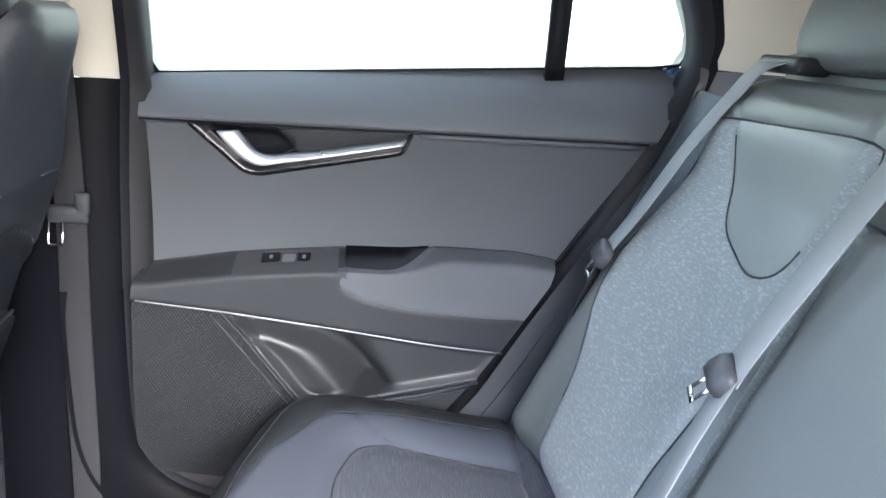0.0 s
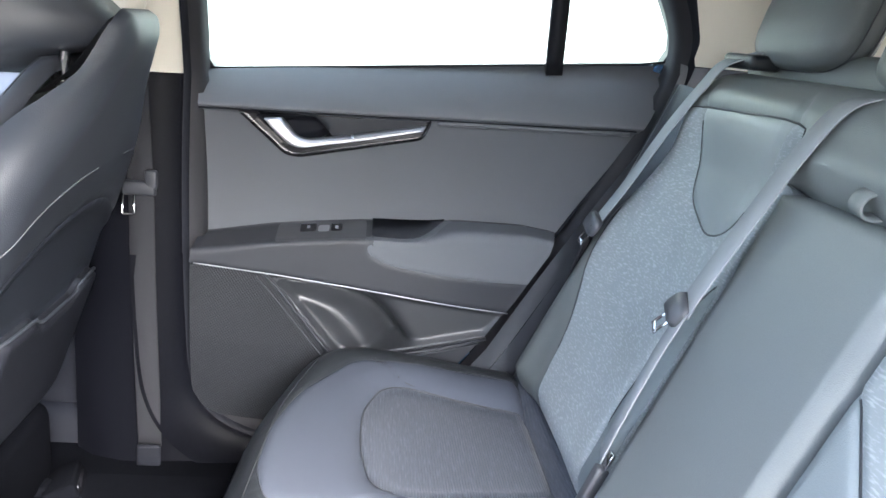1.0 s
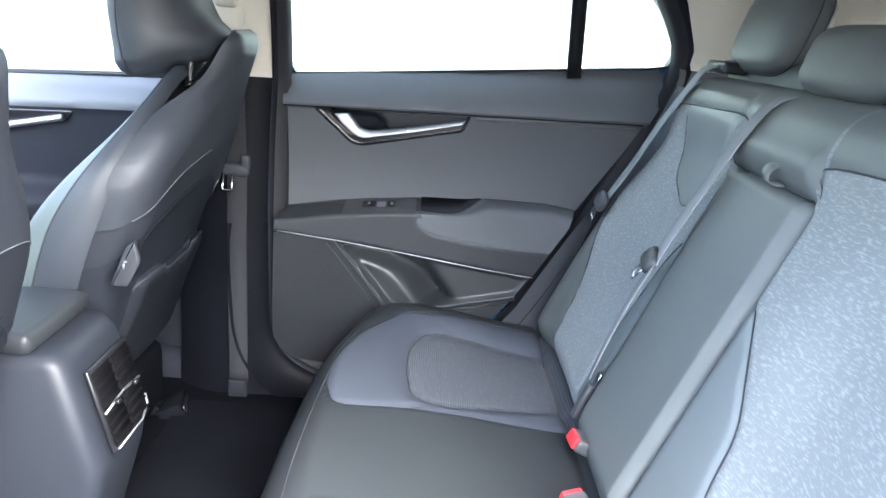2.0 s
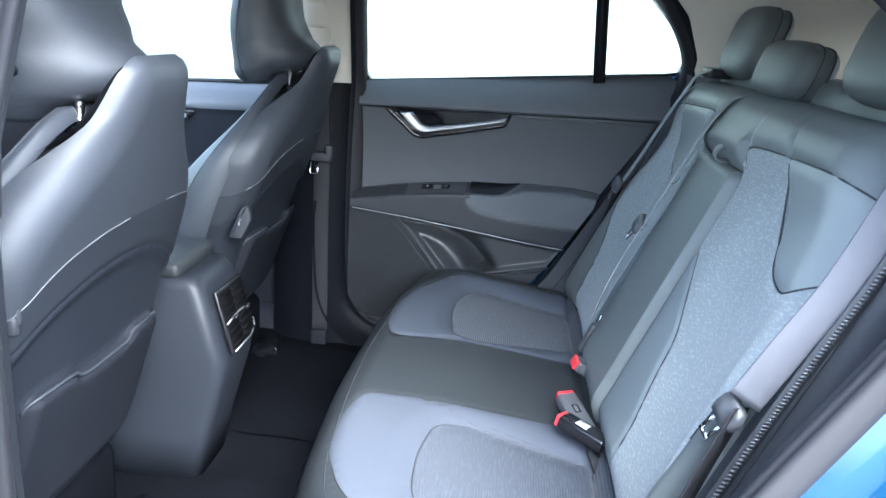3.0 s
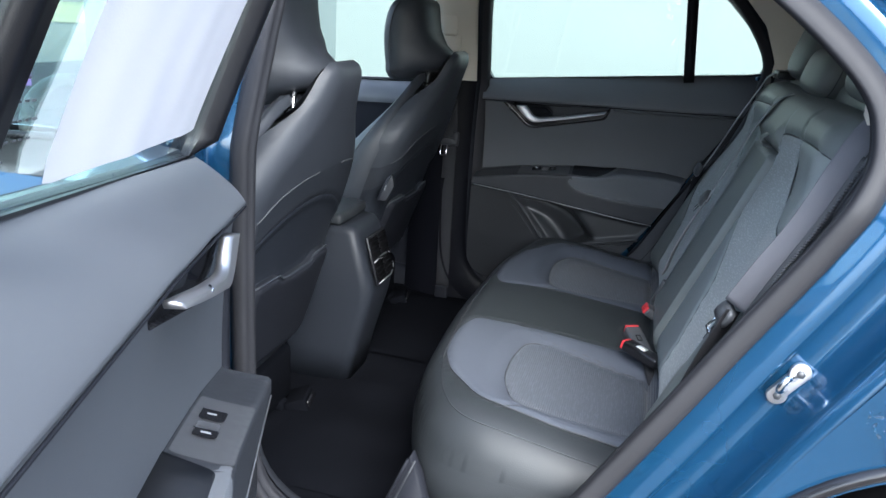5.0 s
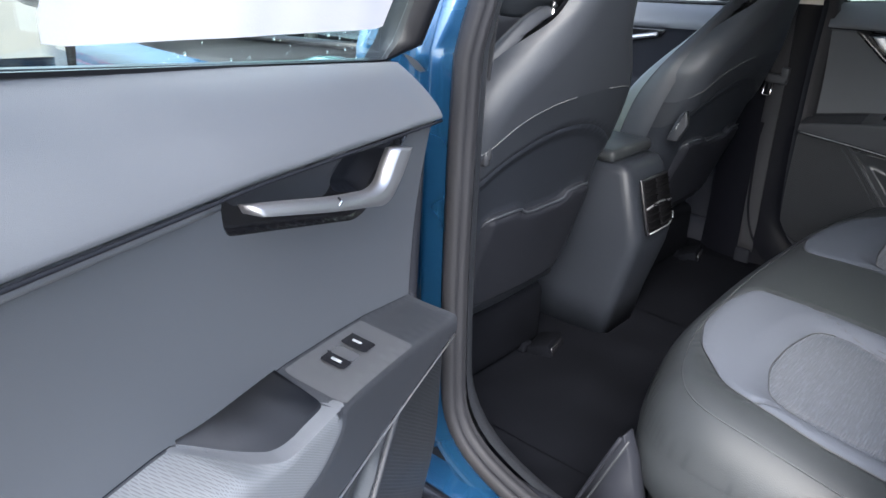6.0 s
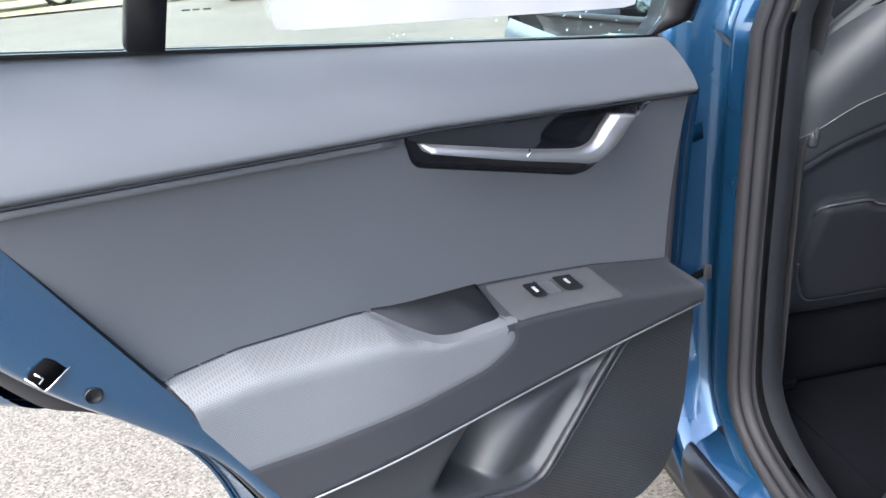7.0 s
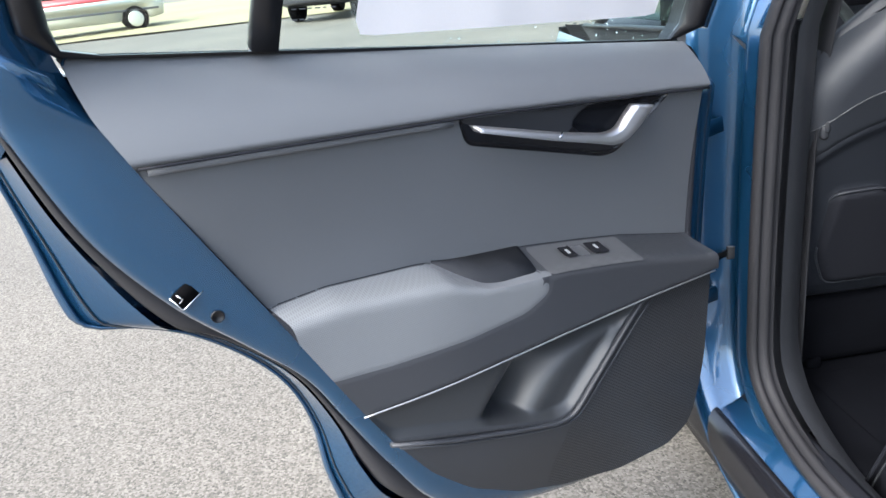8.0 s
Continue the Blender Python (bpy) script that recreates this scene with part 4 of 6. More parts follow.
near_door = rear_door(-1, "open blue rear car door with grey lining and silver handle", 0.062)
OPEN = Matrix(((0.3565, 0.9343, -0.0125, 0.3891), (-0.9325, 0.3565, 0.0578, -1.1737), (0.0585, -0.0089, 0.9982, 0.0113), (0, 0, 0, 1)))
near_door.matrix_world = OPEN @ near_door.matrix_world

# ---- rear bench ----
bench = thing("rear_bench", "rear bench in dark leather and grey melange cloth", "car seat")


def bench_cushion(seat):
    out = corners([(0.28, -0.66), (0.28, 0.66), (0.20, 0.715), (0.0, 0.715), (-0.16, 0.705), (-0.245, 0.635), (-0.312, 0.42), (-0.330, 0.10), (-0.330, -0.10), (-0.312, -0.42), (-0.245, -0.635), (-0.16, -0.705), (0.0, -0.715), (0.20, -0.715)], 0.11, 6)
    fo = sdf(out)
    ins = {k: corners([(-0.100, k * 0.205), (-0.118, k * 0.31), (-0.116, k * 0.42), (-0.082, k * 0.515), (-0.020, k * 0.530), (0.188, k * 0.512), (0.188, k * 0.245), (-0.030, k * 0.188)], 0.035, 6) for k in (-1, 1)}
    sides = {}
    for k in (-1, 1):
        sides[k, 1] = spline([(0.188, k * 0.514), (-0.02, k * 0.533), (-0.058, k * 0.556), (-0.080, k * 0.576), (-0.098, k * 0.594)], 6)
        sides[k, 0] = spline([(0.188, k * 0.243), (-0.03, k * 0.185), (-0.062, k * 0.172), (-0.092, k * 0.158), (-0.125, k * 0.148)], 6)
    fl = [sdf(np.concatenate([q, q[::-1]])) for q in sides.values()]
    grey = {k: corners([(-0.242, k * 0.146), (-0.268, k * 0.24), (-0.262, k * 0.36), (-0.225, k * 0.46), (-0.135, k * 0.575), (0.0, k * 0.598), (0.188, k * 0.600), (0.188, k * 0.146)], 0.03, 5) for k in (-1, 1)}
    fi = {k: sdf(ins[k]) for k in (-1, 1)}
    fg = {k: sdf(grey[k]) for k in (-1, 1)}

    def place(u, v):
        r, s = 0.085, np.clip(-fo(u, v), 0, None)
        q = np.clip((r - s) / r, 0, 1)
        z = 0.480 - 0.115 * (1 - np.sqrt(np.clip(1 - q * q, 0, 1)))
        z = z - 0.036 * step(u, -0.16, 0.22) + 0.004 * np.sin(9 * u + 5 * v)
        for k in (-1, 1):
            i = fi[k](u, v)
            z = z - 0.020 * step(-i, -0.05, 0.03) - 0.004 * np.exp(-(i / 0.005) ** 2)
            z = z + 0.010 * np.exp(-((v - k * 0.60) / 0.06) ** 2)
            z = z - 0.0035 * np.exp(-(fg[k](u, v) / 0.004) ** 2)
        for f in fl:
            z = z - 0.0045 * np.exp(-(f(u, v) / 0.005) ** 2)
        z = z - 0.010 * np.exp(-((u - 0.188) / 0.008) ** 2) + 0.016 * np.exp(-((u - 0.225) / 0.025) ** 2)
        return np.stack([u, v, z])
    strip = [(-0.242, -0.146), (0.188, -0.146), (0.188, 0.146), (-0.242, 0.146)]
    zones = []
    for k in (1, -1):
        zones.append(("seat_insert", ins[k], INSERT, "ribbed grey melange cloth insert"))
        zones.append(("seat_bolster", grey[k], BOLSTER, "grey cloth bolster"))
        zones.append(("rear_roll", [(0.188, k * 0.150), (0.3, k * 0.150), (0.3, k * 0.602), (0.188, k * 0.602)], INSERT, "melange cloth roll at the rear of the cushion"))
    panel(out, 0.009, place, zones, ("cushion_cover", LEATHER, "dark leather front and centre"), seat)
    def stitch(poly, keep, name="seam", r=0.0014, mat=SEAM):
        run = []
        for p in list(poly) + [poly[0]]:
            if keep(p[0], p[1]):
                run.append(p)
            elif len(run) > 3:
                break
            else:
                run = []
        if len(run) > 3:
            w = place(np.array([p[0] for p in run]), np.array([p[1] for p in run])).T
            part(name, tube([(a[0], a[1], a[2] + 0.0006) for a in w], r, 6), mat, seat, "stitched seam")
    for k in (1, -1):
        stitch(grey[k], lambda x, y: x < 0.18 and abs(y) > 0.147)
        stitch(ins[k], lambda x, y: x < 0.18)
        for e in (0, 1):
            stitch(sides[k, e], lambda x, y: True, r=0.0011)
    inner = offset(np.array(out), 0.052)
    if fo(inner[:1, 0], inner[:1, 1])[0] > 0:
        inner = offset(np.array(out), -0.052)
    inner = np.roll(inner, -int(np.argmax(inner[:, 0])), 0)
    stitch(inner, lambda x, y: x < 0.15)
    rings = []
    for d, z in ((-0.003, 0.398), (0.0035, 0.375), (0.004, 0.34), (-0.002, 0.31), (-0.03, 0.265), (-0.035, 0.20)):
        o = np.array(out) * (1 + np.array([[0, 0]])) 
        c = np.array((-0.02, 0.0))
        sc = 1 + d / 0.35
        rings.append([(c[0] + (p[0] - c[0]) * sc, c[1] + (p[1] - c[1]) * (1 + d / 0.66), z) for p in o])
    part("cushion_skirt", loft(rings), LEATHER, seat, "dark leather cushion front")


bench_cushion(bench)


def back_x(z):
    return 0.4 * z


def bench_back(seat):
    out = corners([(-0.625, 0.44), (0.625, 0.44), (0.60, 0.80), (0.51, 1.100), (-0.51, 1.100), (-0.60, 0.80)], 0.06, 6)
    fo = sdf(out)
    cen = corners([(-0.140, 0.42), (0.120, 0.42), (0.124, 0.955), (-0.140, 0.955)], 0.015)
    top = [(-0.7, 1.2), (-0.7, 0.90)] + spline([(-0.60, 0.93), (-0.555, 0.99), (-0.49, 1.008), (-0.31, 1.006), (-0.14, 0.994), (-0.135, 0.958), (0.128, 0.958), (0.135, 1.02), (0.30, 1.022), (0.475, 1.012), (0.54, 0.985), (0.60, 0.93)], 5).tolist() + [(0.7, 0.90), (0.7, 1.2)]
    pa = corners([(-0.275, 1.06), (-0.315, 1.004), (-0.41, 0.872), (-0.50, 0.858), (-0.552, 0.90), (-0.57, 1.06)], 0.035, 5)
    pb = corners([(0.455, 1.06), (0.420, 1.004), (0.393, 0.940), (0.366, 0.888), (0.262, 0.856), (0.200, 0.874), (0.155, 1.06)], 0.035, 5)
    la = corners([(-0.142, 0.83), (-0.20, 0.77), (-0.262, 0.70), (-0.275, 0.63), (-0.31, 0.55), (-0.32, 0.44), (-0.142, 0.44)], 0.03, 5)
    lb = corners([(0.145, 0.83), (0.18, 0.77), (0.21, 0.62), (0.20, 0.44), (0.145, 0.44)], 0.03, 5)
    ea = corners([(-0.535, 0.40), (-0.56, 0.70), (-0.575, 0.80), (-0.57, 0.93), (-0.8, 0.95), (-0.8, 0.4)], 0.03, 5)
    eb = corners([(0.47, 0.40), (0.50, 0.60), (0.545, 0.72), (0.55, 0.82), (0.56, 0.94), (0.8, 0.95), (0.8, 0.4)], 0.03, 5)
    ca = corners([(-0.9, 0.3), (-0.136, 0.3), (-0.136, 1.1), (-0.7, 1.1)], 0.01)
    cb = corners([(0.9, 0.3), (0.116, 0.3), (0.120, 1.1), (0.7, 1.1)], 0.01)
    fs = [sdf(p) for p in (top, pa, pb, la, lb, ea, eb)]
    fc = sdf(cen)

    def place(u, v):
        r, s = 0.07, np.clip(-fo(u, v), 0, None)
        q = np.clip((r - s) / r, 0, 1)
        d = -0.10 * (1 - np.sqrt(np.clip(1 - q * q, 0, 1)))
        for w in (-0.36, 0.345):
            d = d - 0.018 * np.exp(-((u - w) / 0.10) ** 2) * np.exp(-((v - 0.75) / 0.22) ** 2)
        d = d + 0.028 * np.exp(-(np.minimum(np.abs(u - 0.575), np.abs(u + 0.575)) / 0.045) ** 2) * step(v, 1.0, 0.75)
        d = d + 0.020 * step(v, 0.93, 1.02)
        d = d + 0.012 * step(-fc(u, v), 0.0, 0.012) - 0.014 * np.exp(-(fc(u, v) / 0.0055) ** 2) + 0.014 * np.exp(-((v - 0.985) / 0.022) ** 2) * step(0.135 - np.abs(u), 0.0, 0.012)
        for f in fs:
            d = d - 0.004 * np.exp(-(f(u, v) / 0.004) ** 2)
        return np.stack([back_x(v) - d * 0.93, u, v + d * 0.37])
    zones = [("centre_panel", cen, LEATHER_LIT, "smooth dark leather folding centre panel"), ("centre_pad", [(-0.138, 0.95), (0.1285, 0.95), (0.1285, 1.2), (-0.138, 1.2)], LEATHER_LIT, "smooth leather pad above the centre panel"), ("top_band", [(-0.7, 1.2), (-0.7, 0.90)] + [p for p in top[2:-2] if p[0] < -0.136] + [(-0.1365, 1.2)], LEATHER_LIT, "dark leather top band"),
             ("top_band", [(0.1275, 1.2)] + [p for p in top[2:-2] if p[0] > 0.1265] + [(0.7, 0.90), (0.7, 1.2)], LEATHER_LIT, "dark leather top band"),
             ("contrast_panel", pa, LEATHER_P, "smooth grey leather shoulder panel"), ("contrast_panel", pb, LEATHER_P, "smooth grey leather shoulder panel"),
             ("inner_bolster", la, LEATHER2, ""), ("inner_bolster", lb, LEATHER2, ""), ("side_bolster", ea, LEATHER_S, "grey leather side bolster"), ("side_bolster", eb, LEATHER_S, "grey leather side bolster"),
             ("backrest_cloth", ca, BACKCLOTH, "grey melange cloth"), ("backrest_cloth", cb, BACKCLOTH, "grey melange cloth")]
    def stitch(poly, keep, r=0.0016):
        run, runs = [], []
        for p in poly:
            if keep(p[0], p[1]):
                run.append(p)
            else:
                runs.append(run)
                run = []
        runs.append(run)
        for run in runs:
            if len(run) > 3:
                w = place(np.array([p[0] for p in run]), np.array([p[1] for p in run])).T
                part("seam", tube([(a[0] - 0.0004, a[1], a[2]) for a in w], r, 6), SEAM, seat, "stitched seam")
    stitch(top, lambda y, z: abs(y) < 0.585 and z < 1.06)
    for poly in (pa, pb):
        stitch(poly, lambda y, z: z < 1.0)
    for poly in (la, lb):
        stitch(poly, lambda y, z: z > 0.46 and not -0.15 < y < 0.15)
    for poly in (ea, eb):
        stitch(poly, lambda y, z: 0.46 < z < 0.92 and abs(y) < 0.6)
    panel(out, 0.009, place, zones, ("backrest_cover", LEATHER_S, ""), seat)
    rings = []
    o = np.array(out)
    c = np.array((0, 0.78))
    for d, k in ((0.085, 1.0), (0.12, 1.0), (0.17, 0.96), (0.18, 0.5)):
        rings.append([(0.4 * p[1] + d * 0.93, c[0] + (p[0] - c[0]) * k, c[1] + (p[1] - c[1]) * k - d * 0.37) for p in o])
    part("backrest_shell", loft(rings, True, True), TRIM_LOW, seat)
    part("top_roll", box(0.475, 0.56, -0.50, 0.50, 0.98, 1.118, 0.03, 4), LEATHER_S, seat, "leather edge along the top of the backrest")
    settle(seat, (0, 0, 0.20))


bench_back(bench)


def pillow(c, size, tilt=0.0, power=3.5, n=28, m=14, dish=0.0):
    """A soft rounded block."""
    bm = bmesh.new()
    rows = []
    for i in range(m + 1):
        ph = -math.pi / 2 + math.pi * i / m
        row = []
        for j in range(n):
            th = 2 * math.pi * j / n
            def e(w, p):
                return math.copysign(abs(w) ** (2 / p), w)
            x, y, z = e(math.cos(ph), power) * e(math.cos(th), power), e(math.cos(ph), power) * e(math.sin(th), power), e(math.sin(ph), power)
            row.append((x * size[0] / 2, y * size[1] / 2, z * size[2] / 2))
        rows.append(row)
    mat = Matrix.Translation(c) @ pose(0, 0, 0, 0, tilt, 0)
    return loft([[mat @ Vector(p) for p in r] for r in rows], True, False)


def rear_headrest(y, w, h, z, x, label):
    hr = thing("rear_headrest", label, "headrest", "rear headrests")
    part("pad", pillow((x, y, z), (0.082, w, h), 16, 3.6), LEATHER_S, hr)
    for k in (-0.06, 0.06):
        part("post", tube([(x + 0.015, y + k, z - 0.03), (x - 0.01, y + k, 1.05)], 0.006), CHROME, hr, "chrome post")
        part("guide", tube([(x + 0.004, y + k, 1.068), (x - 0.003, y + k, 1.082)], 0.014, 10), BLACK, hr, "black post guide")
    # seam round the face of the pad
    ex = lambda t: math.copysign(abs(t) ** (2 / 3.6), t)
    mt = Matrix.Translation((x, y, z)) @ pose(0, 0, 0, 0, 16, 0)
    for sx, sr in ((0.016, 0.0016), (-0.004, 0.0012)):
        ring = [mt @ Vector((sx, 0.5005 * w * ex(math.cos(a)), 0.5005 * h * ex(math.sin(a)))) for a in np.linspace(0, 2 * math.pi, 60)]
        part("seam", tube(ring, sr, 6), SEAM, hr, "stitched seam")
    settle(hr, (x - 0.03, y, 1.06))


rear_headrest(0.335, 0.25, 0.160, 1.166, 0.500, "dark leather outer rear headrest")
rear_headrest(-0.01, 0.250, 0.104, 1.122, 0.474, "dark leather low centre rear headrest")
rear_headrest(-0.40, 0.265, 0.150, 1.164, 0.490, "dark leather outer rear headrest")


# ---- front seats ----
def front_seat(cy, x0, label, recline):
    seat = thing("front_chair", label, "car seat", "front seats")
    half = [(0.37, 0.205), (0.45, 0.235), (0.60, 0.248), (0.73, 0.262), (0.84, 0.265), (0.91, 0.227), (0.965, 0.172), (1.01, 0.122), (1.05, 0.098), (1.078, 0.082), (1.092, 0.058)]
    right = spline([(w, z) for z, w in half], 5)
    out = np.concatenate([right, right[::-1] * (-1, 1)])
    fo = sdf(out)
    pocket = corners([(-0.145, 0.425), (-0.178, 0.50), (-0.176, 0.648), (-0.085, 0.652), (-0.068, 0.636), (0.068, 0.636), (0.085, 0.652), (0.176, 0.648), (0.178, 0.50), (0.145, 0.425)], 0.022, 5)
    hood = spline([(-0.262, 0.67), (-0.20, 0.745), (-0.10, 0.790), (0.0, 0.803), (0.10, 0.790), (0.20, 0.745), (0.262, 0.67), (0.235, 0.58), (0.21, 0.48), (0.20, 0.385), (0, 0.38), (-0.20, 0.385), (-0.21, 0.48), (-0.235, 0.58)], 5, True)
    fp, fh = sdf(pocket), sdf(hood)
    below = [(-0.32, 0.70)] + spline([(-0.245, 0.775), (-0.17, 0.83), (-0.09, 0.856), (-0.02, 0.864), (0.10, 0.866), (0.19, 0.858), (0.245, 0.835)], 5).tolist() + [(0.32, 0.78), (0.32, 0.3), (-0.32, 0.3)]

    def xr(z):
        return x0 + recline * (z - 0.64) + 0.10 * (np.clip(z - 0.64, 0, 1)) ** 2

    def place(u, v):
        s = np.clip(-fo(u, v), 0, None)
        q = np.clip((0.06 - s) / 0.06, 0, 1)
        d = -0.07 * (1 - 0.5 * step(v, 0.935, 1.02)) * (1 - np.sqrt(np.clip(1 - q * q, 0, 1))) - 0.35 * (u / 0.27) ** 2 * 0.06
        d = d - 0.010 * step(-fh(u, v), 0.0, 0.03) - 0.004 * np.exp(-(fh(u, v) / 0.004) ** 2)
        d = d + (0.014 + 0.008 * step(v, 0.50, 0.66)) * step(-fp(u, v), -0.003, 0.011)
        return np.stack([xr(v) + d, cy + u, v])
    panel(out, 0.007, place, [("seatback_pocket", pocket, TRIM_LOW, "moulded map pocket"), ("lower_shell", hood, SHELL_LOW, ""), ("middle_shell", below, SHELL_MID, "back cover below the seam, in a darker tone")], ("back_cover", SHELL, "smooth dark leather back cover"), seat)
    # stretches of the shell seam, coloured pale for the highlight along them
    for arc in ([(-0.245, 0.775), (-0.17, 0.83), (-0.09, 0.856), (-0.02, 0.864)], [(0.10, 0.866), (0.19, 0.858), (0.245, 0.835)]):
        sp = spline(arc, 6)
        w = place(sp[:, 0], sp[:, 1]).T
        part("seam", tube([(a[0] + 0.0005, a[1], a[2]) for a in w], 0.0010, 6), SEAM_GLINT, seat, "stitched seam, its highlight put into a pale tone")
    ed = np.array([p for p in pocket if p[1] > 0.60])
    ed = ed[np.argsort(ed[:, 0])]
    w = place(ed[:, 0], ed[:, 1] - 0.006).T
    part("pocket_edge", tube([(a[0] + 0.002, a[1], a[2] + 0.004) for a in w], 0.0026, 6), SHELL, seat, "rounded pocket edge")
    foot = np.array([p for p in pocket if p[1] < 0.61 and p[0] > 0] + [p for p in pocket if p[1] < 0.61 and p[0] < 0])
    foot = np.array([a + (b - a) * k for a, b in zip(foot, foot[1:]) for k in (0.0, 0.25, 0.5, 0.75)])
    w = place(foot[:, 0], foot[:, 1]).T
    part("pocket_edge", tube([(a[0] + 0.0015, a[1], a[2]) for a in w], 0.0022, 6), SHELL, seat, "rounded pocket edge")
    # the front half of the backrest, thick with side bolsters
    fh2 = [(0.37, 0.225), (0.45, 0.255), (0.60, 0.270), (0.73, 0.280), (0.84, 0.262), (0.91, 0.214), (0.97, 0.152), (0.995, 0.118), (1.01, 0.085)]
    r2 = spline([(w, z) for z, w in fh2], 5)
    o2 = np.concatenate([r2, r2[::-1] * (-1, 1)])
    rings = []
    for k, d in ((0.985, -0.080), (1.03, -0.10), (1.035, -0.13), (1.03, -0.15), (1.01, -0.175), (0.99, -0.19), (0.90, -0.205), (0.70, -0.165), (0.3, -0.16)):
        rings.append([(float(xr(p[1])) - 0.080 + (d + 0.080) * (1 - 0.72 * float(step(p[1], 0.74, 0.99))), cy + p[0] * k, 0.66 + (p[1] - 0.66) * k) for p in o2])
    part("side_bolster", loft(rings[:4]), SHELL, seat, "dark leather side of the backrest")
    bm = loft(rings[3:])
    bm.faces.new([v for v in bm.verts][-len(o2):])
    part("front_face", bm, BOLSTER_L, seat, "grey leather front of the backrest")
    part("seam", tube([Vector(q) for q in rings[3]], 0.0016, 6), SEAM, seat, "stitched seam")
    part("cushion", pillow((x0 - 0.38, cy, 0.44), (0.52, 0.50, 0.18), -4, 4), LEATHER, seat, "dark leather seat cushion")
    part("seat_base", box(x0 - 0.50, x0 - 0.10, cy - 0.20, cy + 0.20, 0.20, 0.37, 0.03), CARPET, seat, "dark plastic seat base")
    settle(seat, (x0 - 0.28, cy, 0.20))
    # headrest
    hr = thing("front_headrest", "dark leather winged front headrest", "headrest", "front headrests")
    # a thick upright pad in front whose lower back narrows to a neck that meets the shell
    ox = float(xr(1.09)) + 0.436
    rings, rim = [], []
    for z, xf, xb, w in ((0.996, -0.640, -0.612, 0.12), (0.999, -0.658, -0.600, 0.185), (1.008, -0.670, -0.585, 0.225), (1.022, -0.678, -0.562, 0.246), (1.032, -0.681, -0.520, 0.252), (1.045, -0.682, -0.490, 0.256), (1.068, -0.685, -0.482, 0.262),
                         (1.086, -0.686, -0.492, 0.264), (1.104, -0.687, -0.514, 0.265), (1.125, -0.687, -0.532, 0.265), (1.15, -0.685, -0.543, 0.265), (1.18, -0.680, -0.548, 0.262), (1.205, -0.672, -0.550, 0.254),
                         (1.222, -0.662, -0.555, 0.235), (1.232, -0.648, -0.566, 0.205), (1.237, -0.630, -0.582, 0.14)):
        ring = []
        for a in np.linspace(0, 2 * math.pi, 41)[:-1]:
            cx, sy = math.cos(a), math.sin(a)
            ex = math.copysign(abs(cx) ** 0.55, cx)
            ey = math.copysign(abs(sy) ** 0.55, sy)
            x = (xf + xb) / 2 + (xb - xf) / 2 * ex
            back = max(0.0, (x - xf - 0.055) / max(0.06, xb - xf - 0.055))
            ring.append((x + ox, cy + w / 2 * ey * (1 - 0.62 * back ** 1.3 * (1.0 if z < 1.11 else 0.55)), z))
        rings.append(ring)
        rim.append((xf + 0.036 + ox, w / 2 * 1.002, z))
    part("pad", loft(rings, True, True), SHELL, hr)
    rim = [q for q in rim if 1.0 < q[2] < 1.23]
    run = [(x, cy + w, z) for x, w, z in rim] + [(x, cy - w, z) for x, w, z in rim[::-1]]
    part("seam", tube(run + run[:1], 0.0019, 6), SEAM, hr, "stitched seam")
    for k in (-0.065, 0.065):
        part("post", tube([(ox - 0.545, cy + k, 1.03), (ox - 0.552, cy + k, 0.94)], 0.007), CHROME, hr, "chrome post")
        part("post_guide", tube([(ox - 0.548, cy + k, 0.998), (ox - 0.550, cy + k, 0.985)], 0.016, 10), BLACK, hr, "black post guide")
    settle(hr, (ox - 0.55, cy, 1.0))
    # upper front face of the shell, sweeping down to the shoulders
    rows = []
    for z, w, d in ((0.93, 0.18, 0.130), (0.965, 0.160, 0.110), (0.982, 0.140, 0.082), (1.005, 0.120, 0.062), (1.03, 0.105, 0.054), (1.055, 0.092, 0.050), (1.075, 0.078, 0.046), (1.090, 0.054, 0.040)):
        rows.append([(float(xr(z)) - d * (1 - 0.1 * (t * t)), cy + w * t, z) for t in np.linspace(-1, 1, 15)])
    tower = part("shell_front", loft(rows, False), SHELL, seat, "leather front of the raised shell")
    tower.matrix_parent_inverse = seat.children[0].matrix_parent_inverse.copy()


front_seat(-0.43, -0.598, "dark leather driver seat with a map pocket behind", 0.25)
front_seat(0.405, -0.600, "dark leather passenger seat with a map pocket behind", 0.32)

# ---- centre console ----
con = thing("centre_console", "dark grey centre console with rear air vents", "console")
rings = []
for z, xr_, w in ((0.20, -0.60, 0.085), (0.30, -0.58, 0.088), (0.44, -0.543, 0.095), (0.48, -0.538, 0.098), (0.63, -0.580, 0.096), (0.648, -0.592, 0.09), (0.652, -0.61, 0.08)):
    rings.append([(x, -0.02 + y, z) for x, y in corners([(xr_, -w), (xr_, w), (-1.3, w * 1.05), (-1.3, -w * 1.05)], 0.03, 5)])
part("console_body", loft(rings, True, True), SHELL_LOW, con)
part("armrest_lid", box(-1.0, -0.625, -0.115, 0.075, 0.650, 0.682, 0.012), LEATHER, con, "grey leather armrest lid")
VENT = Matrix.Translation((-0.5475, -0.02, 0.555)) @ pose(0, 0, 0, 0, -15.6, 0)
part("vent_surround", box(-0.004, 0.004, -0.066, 0.066, -0.067, 0.067, 0.003, 2, VENT), BLACK, con, "gloss black vent surround")
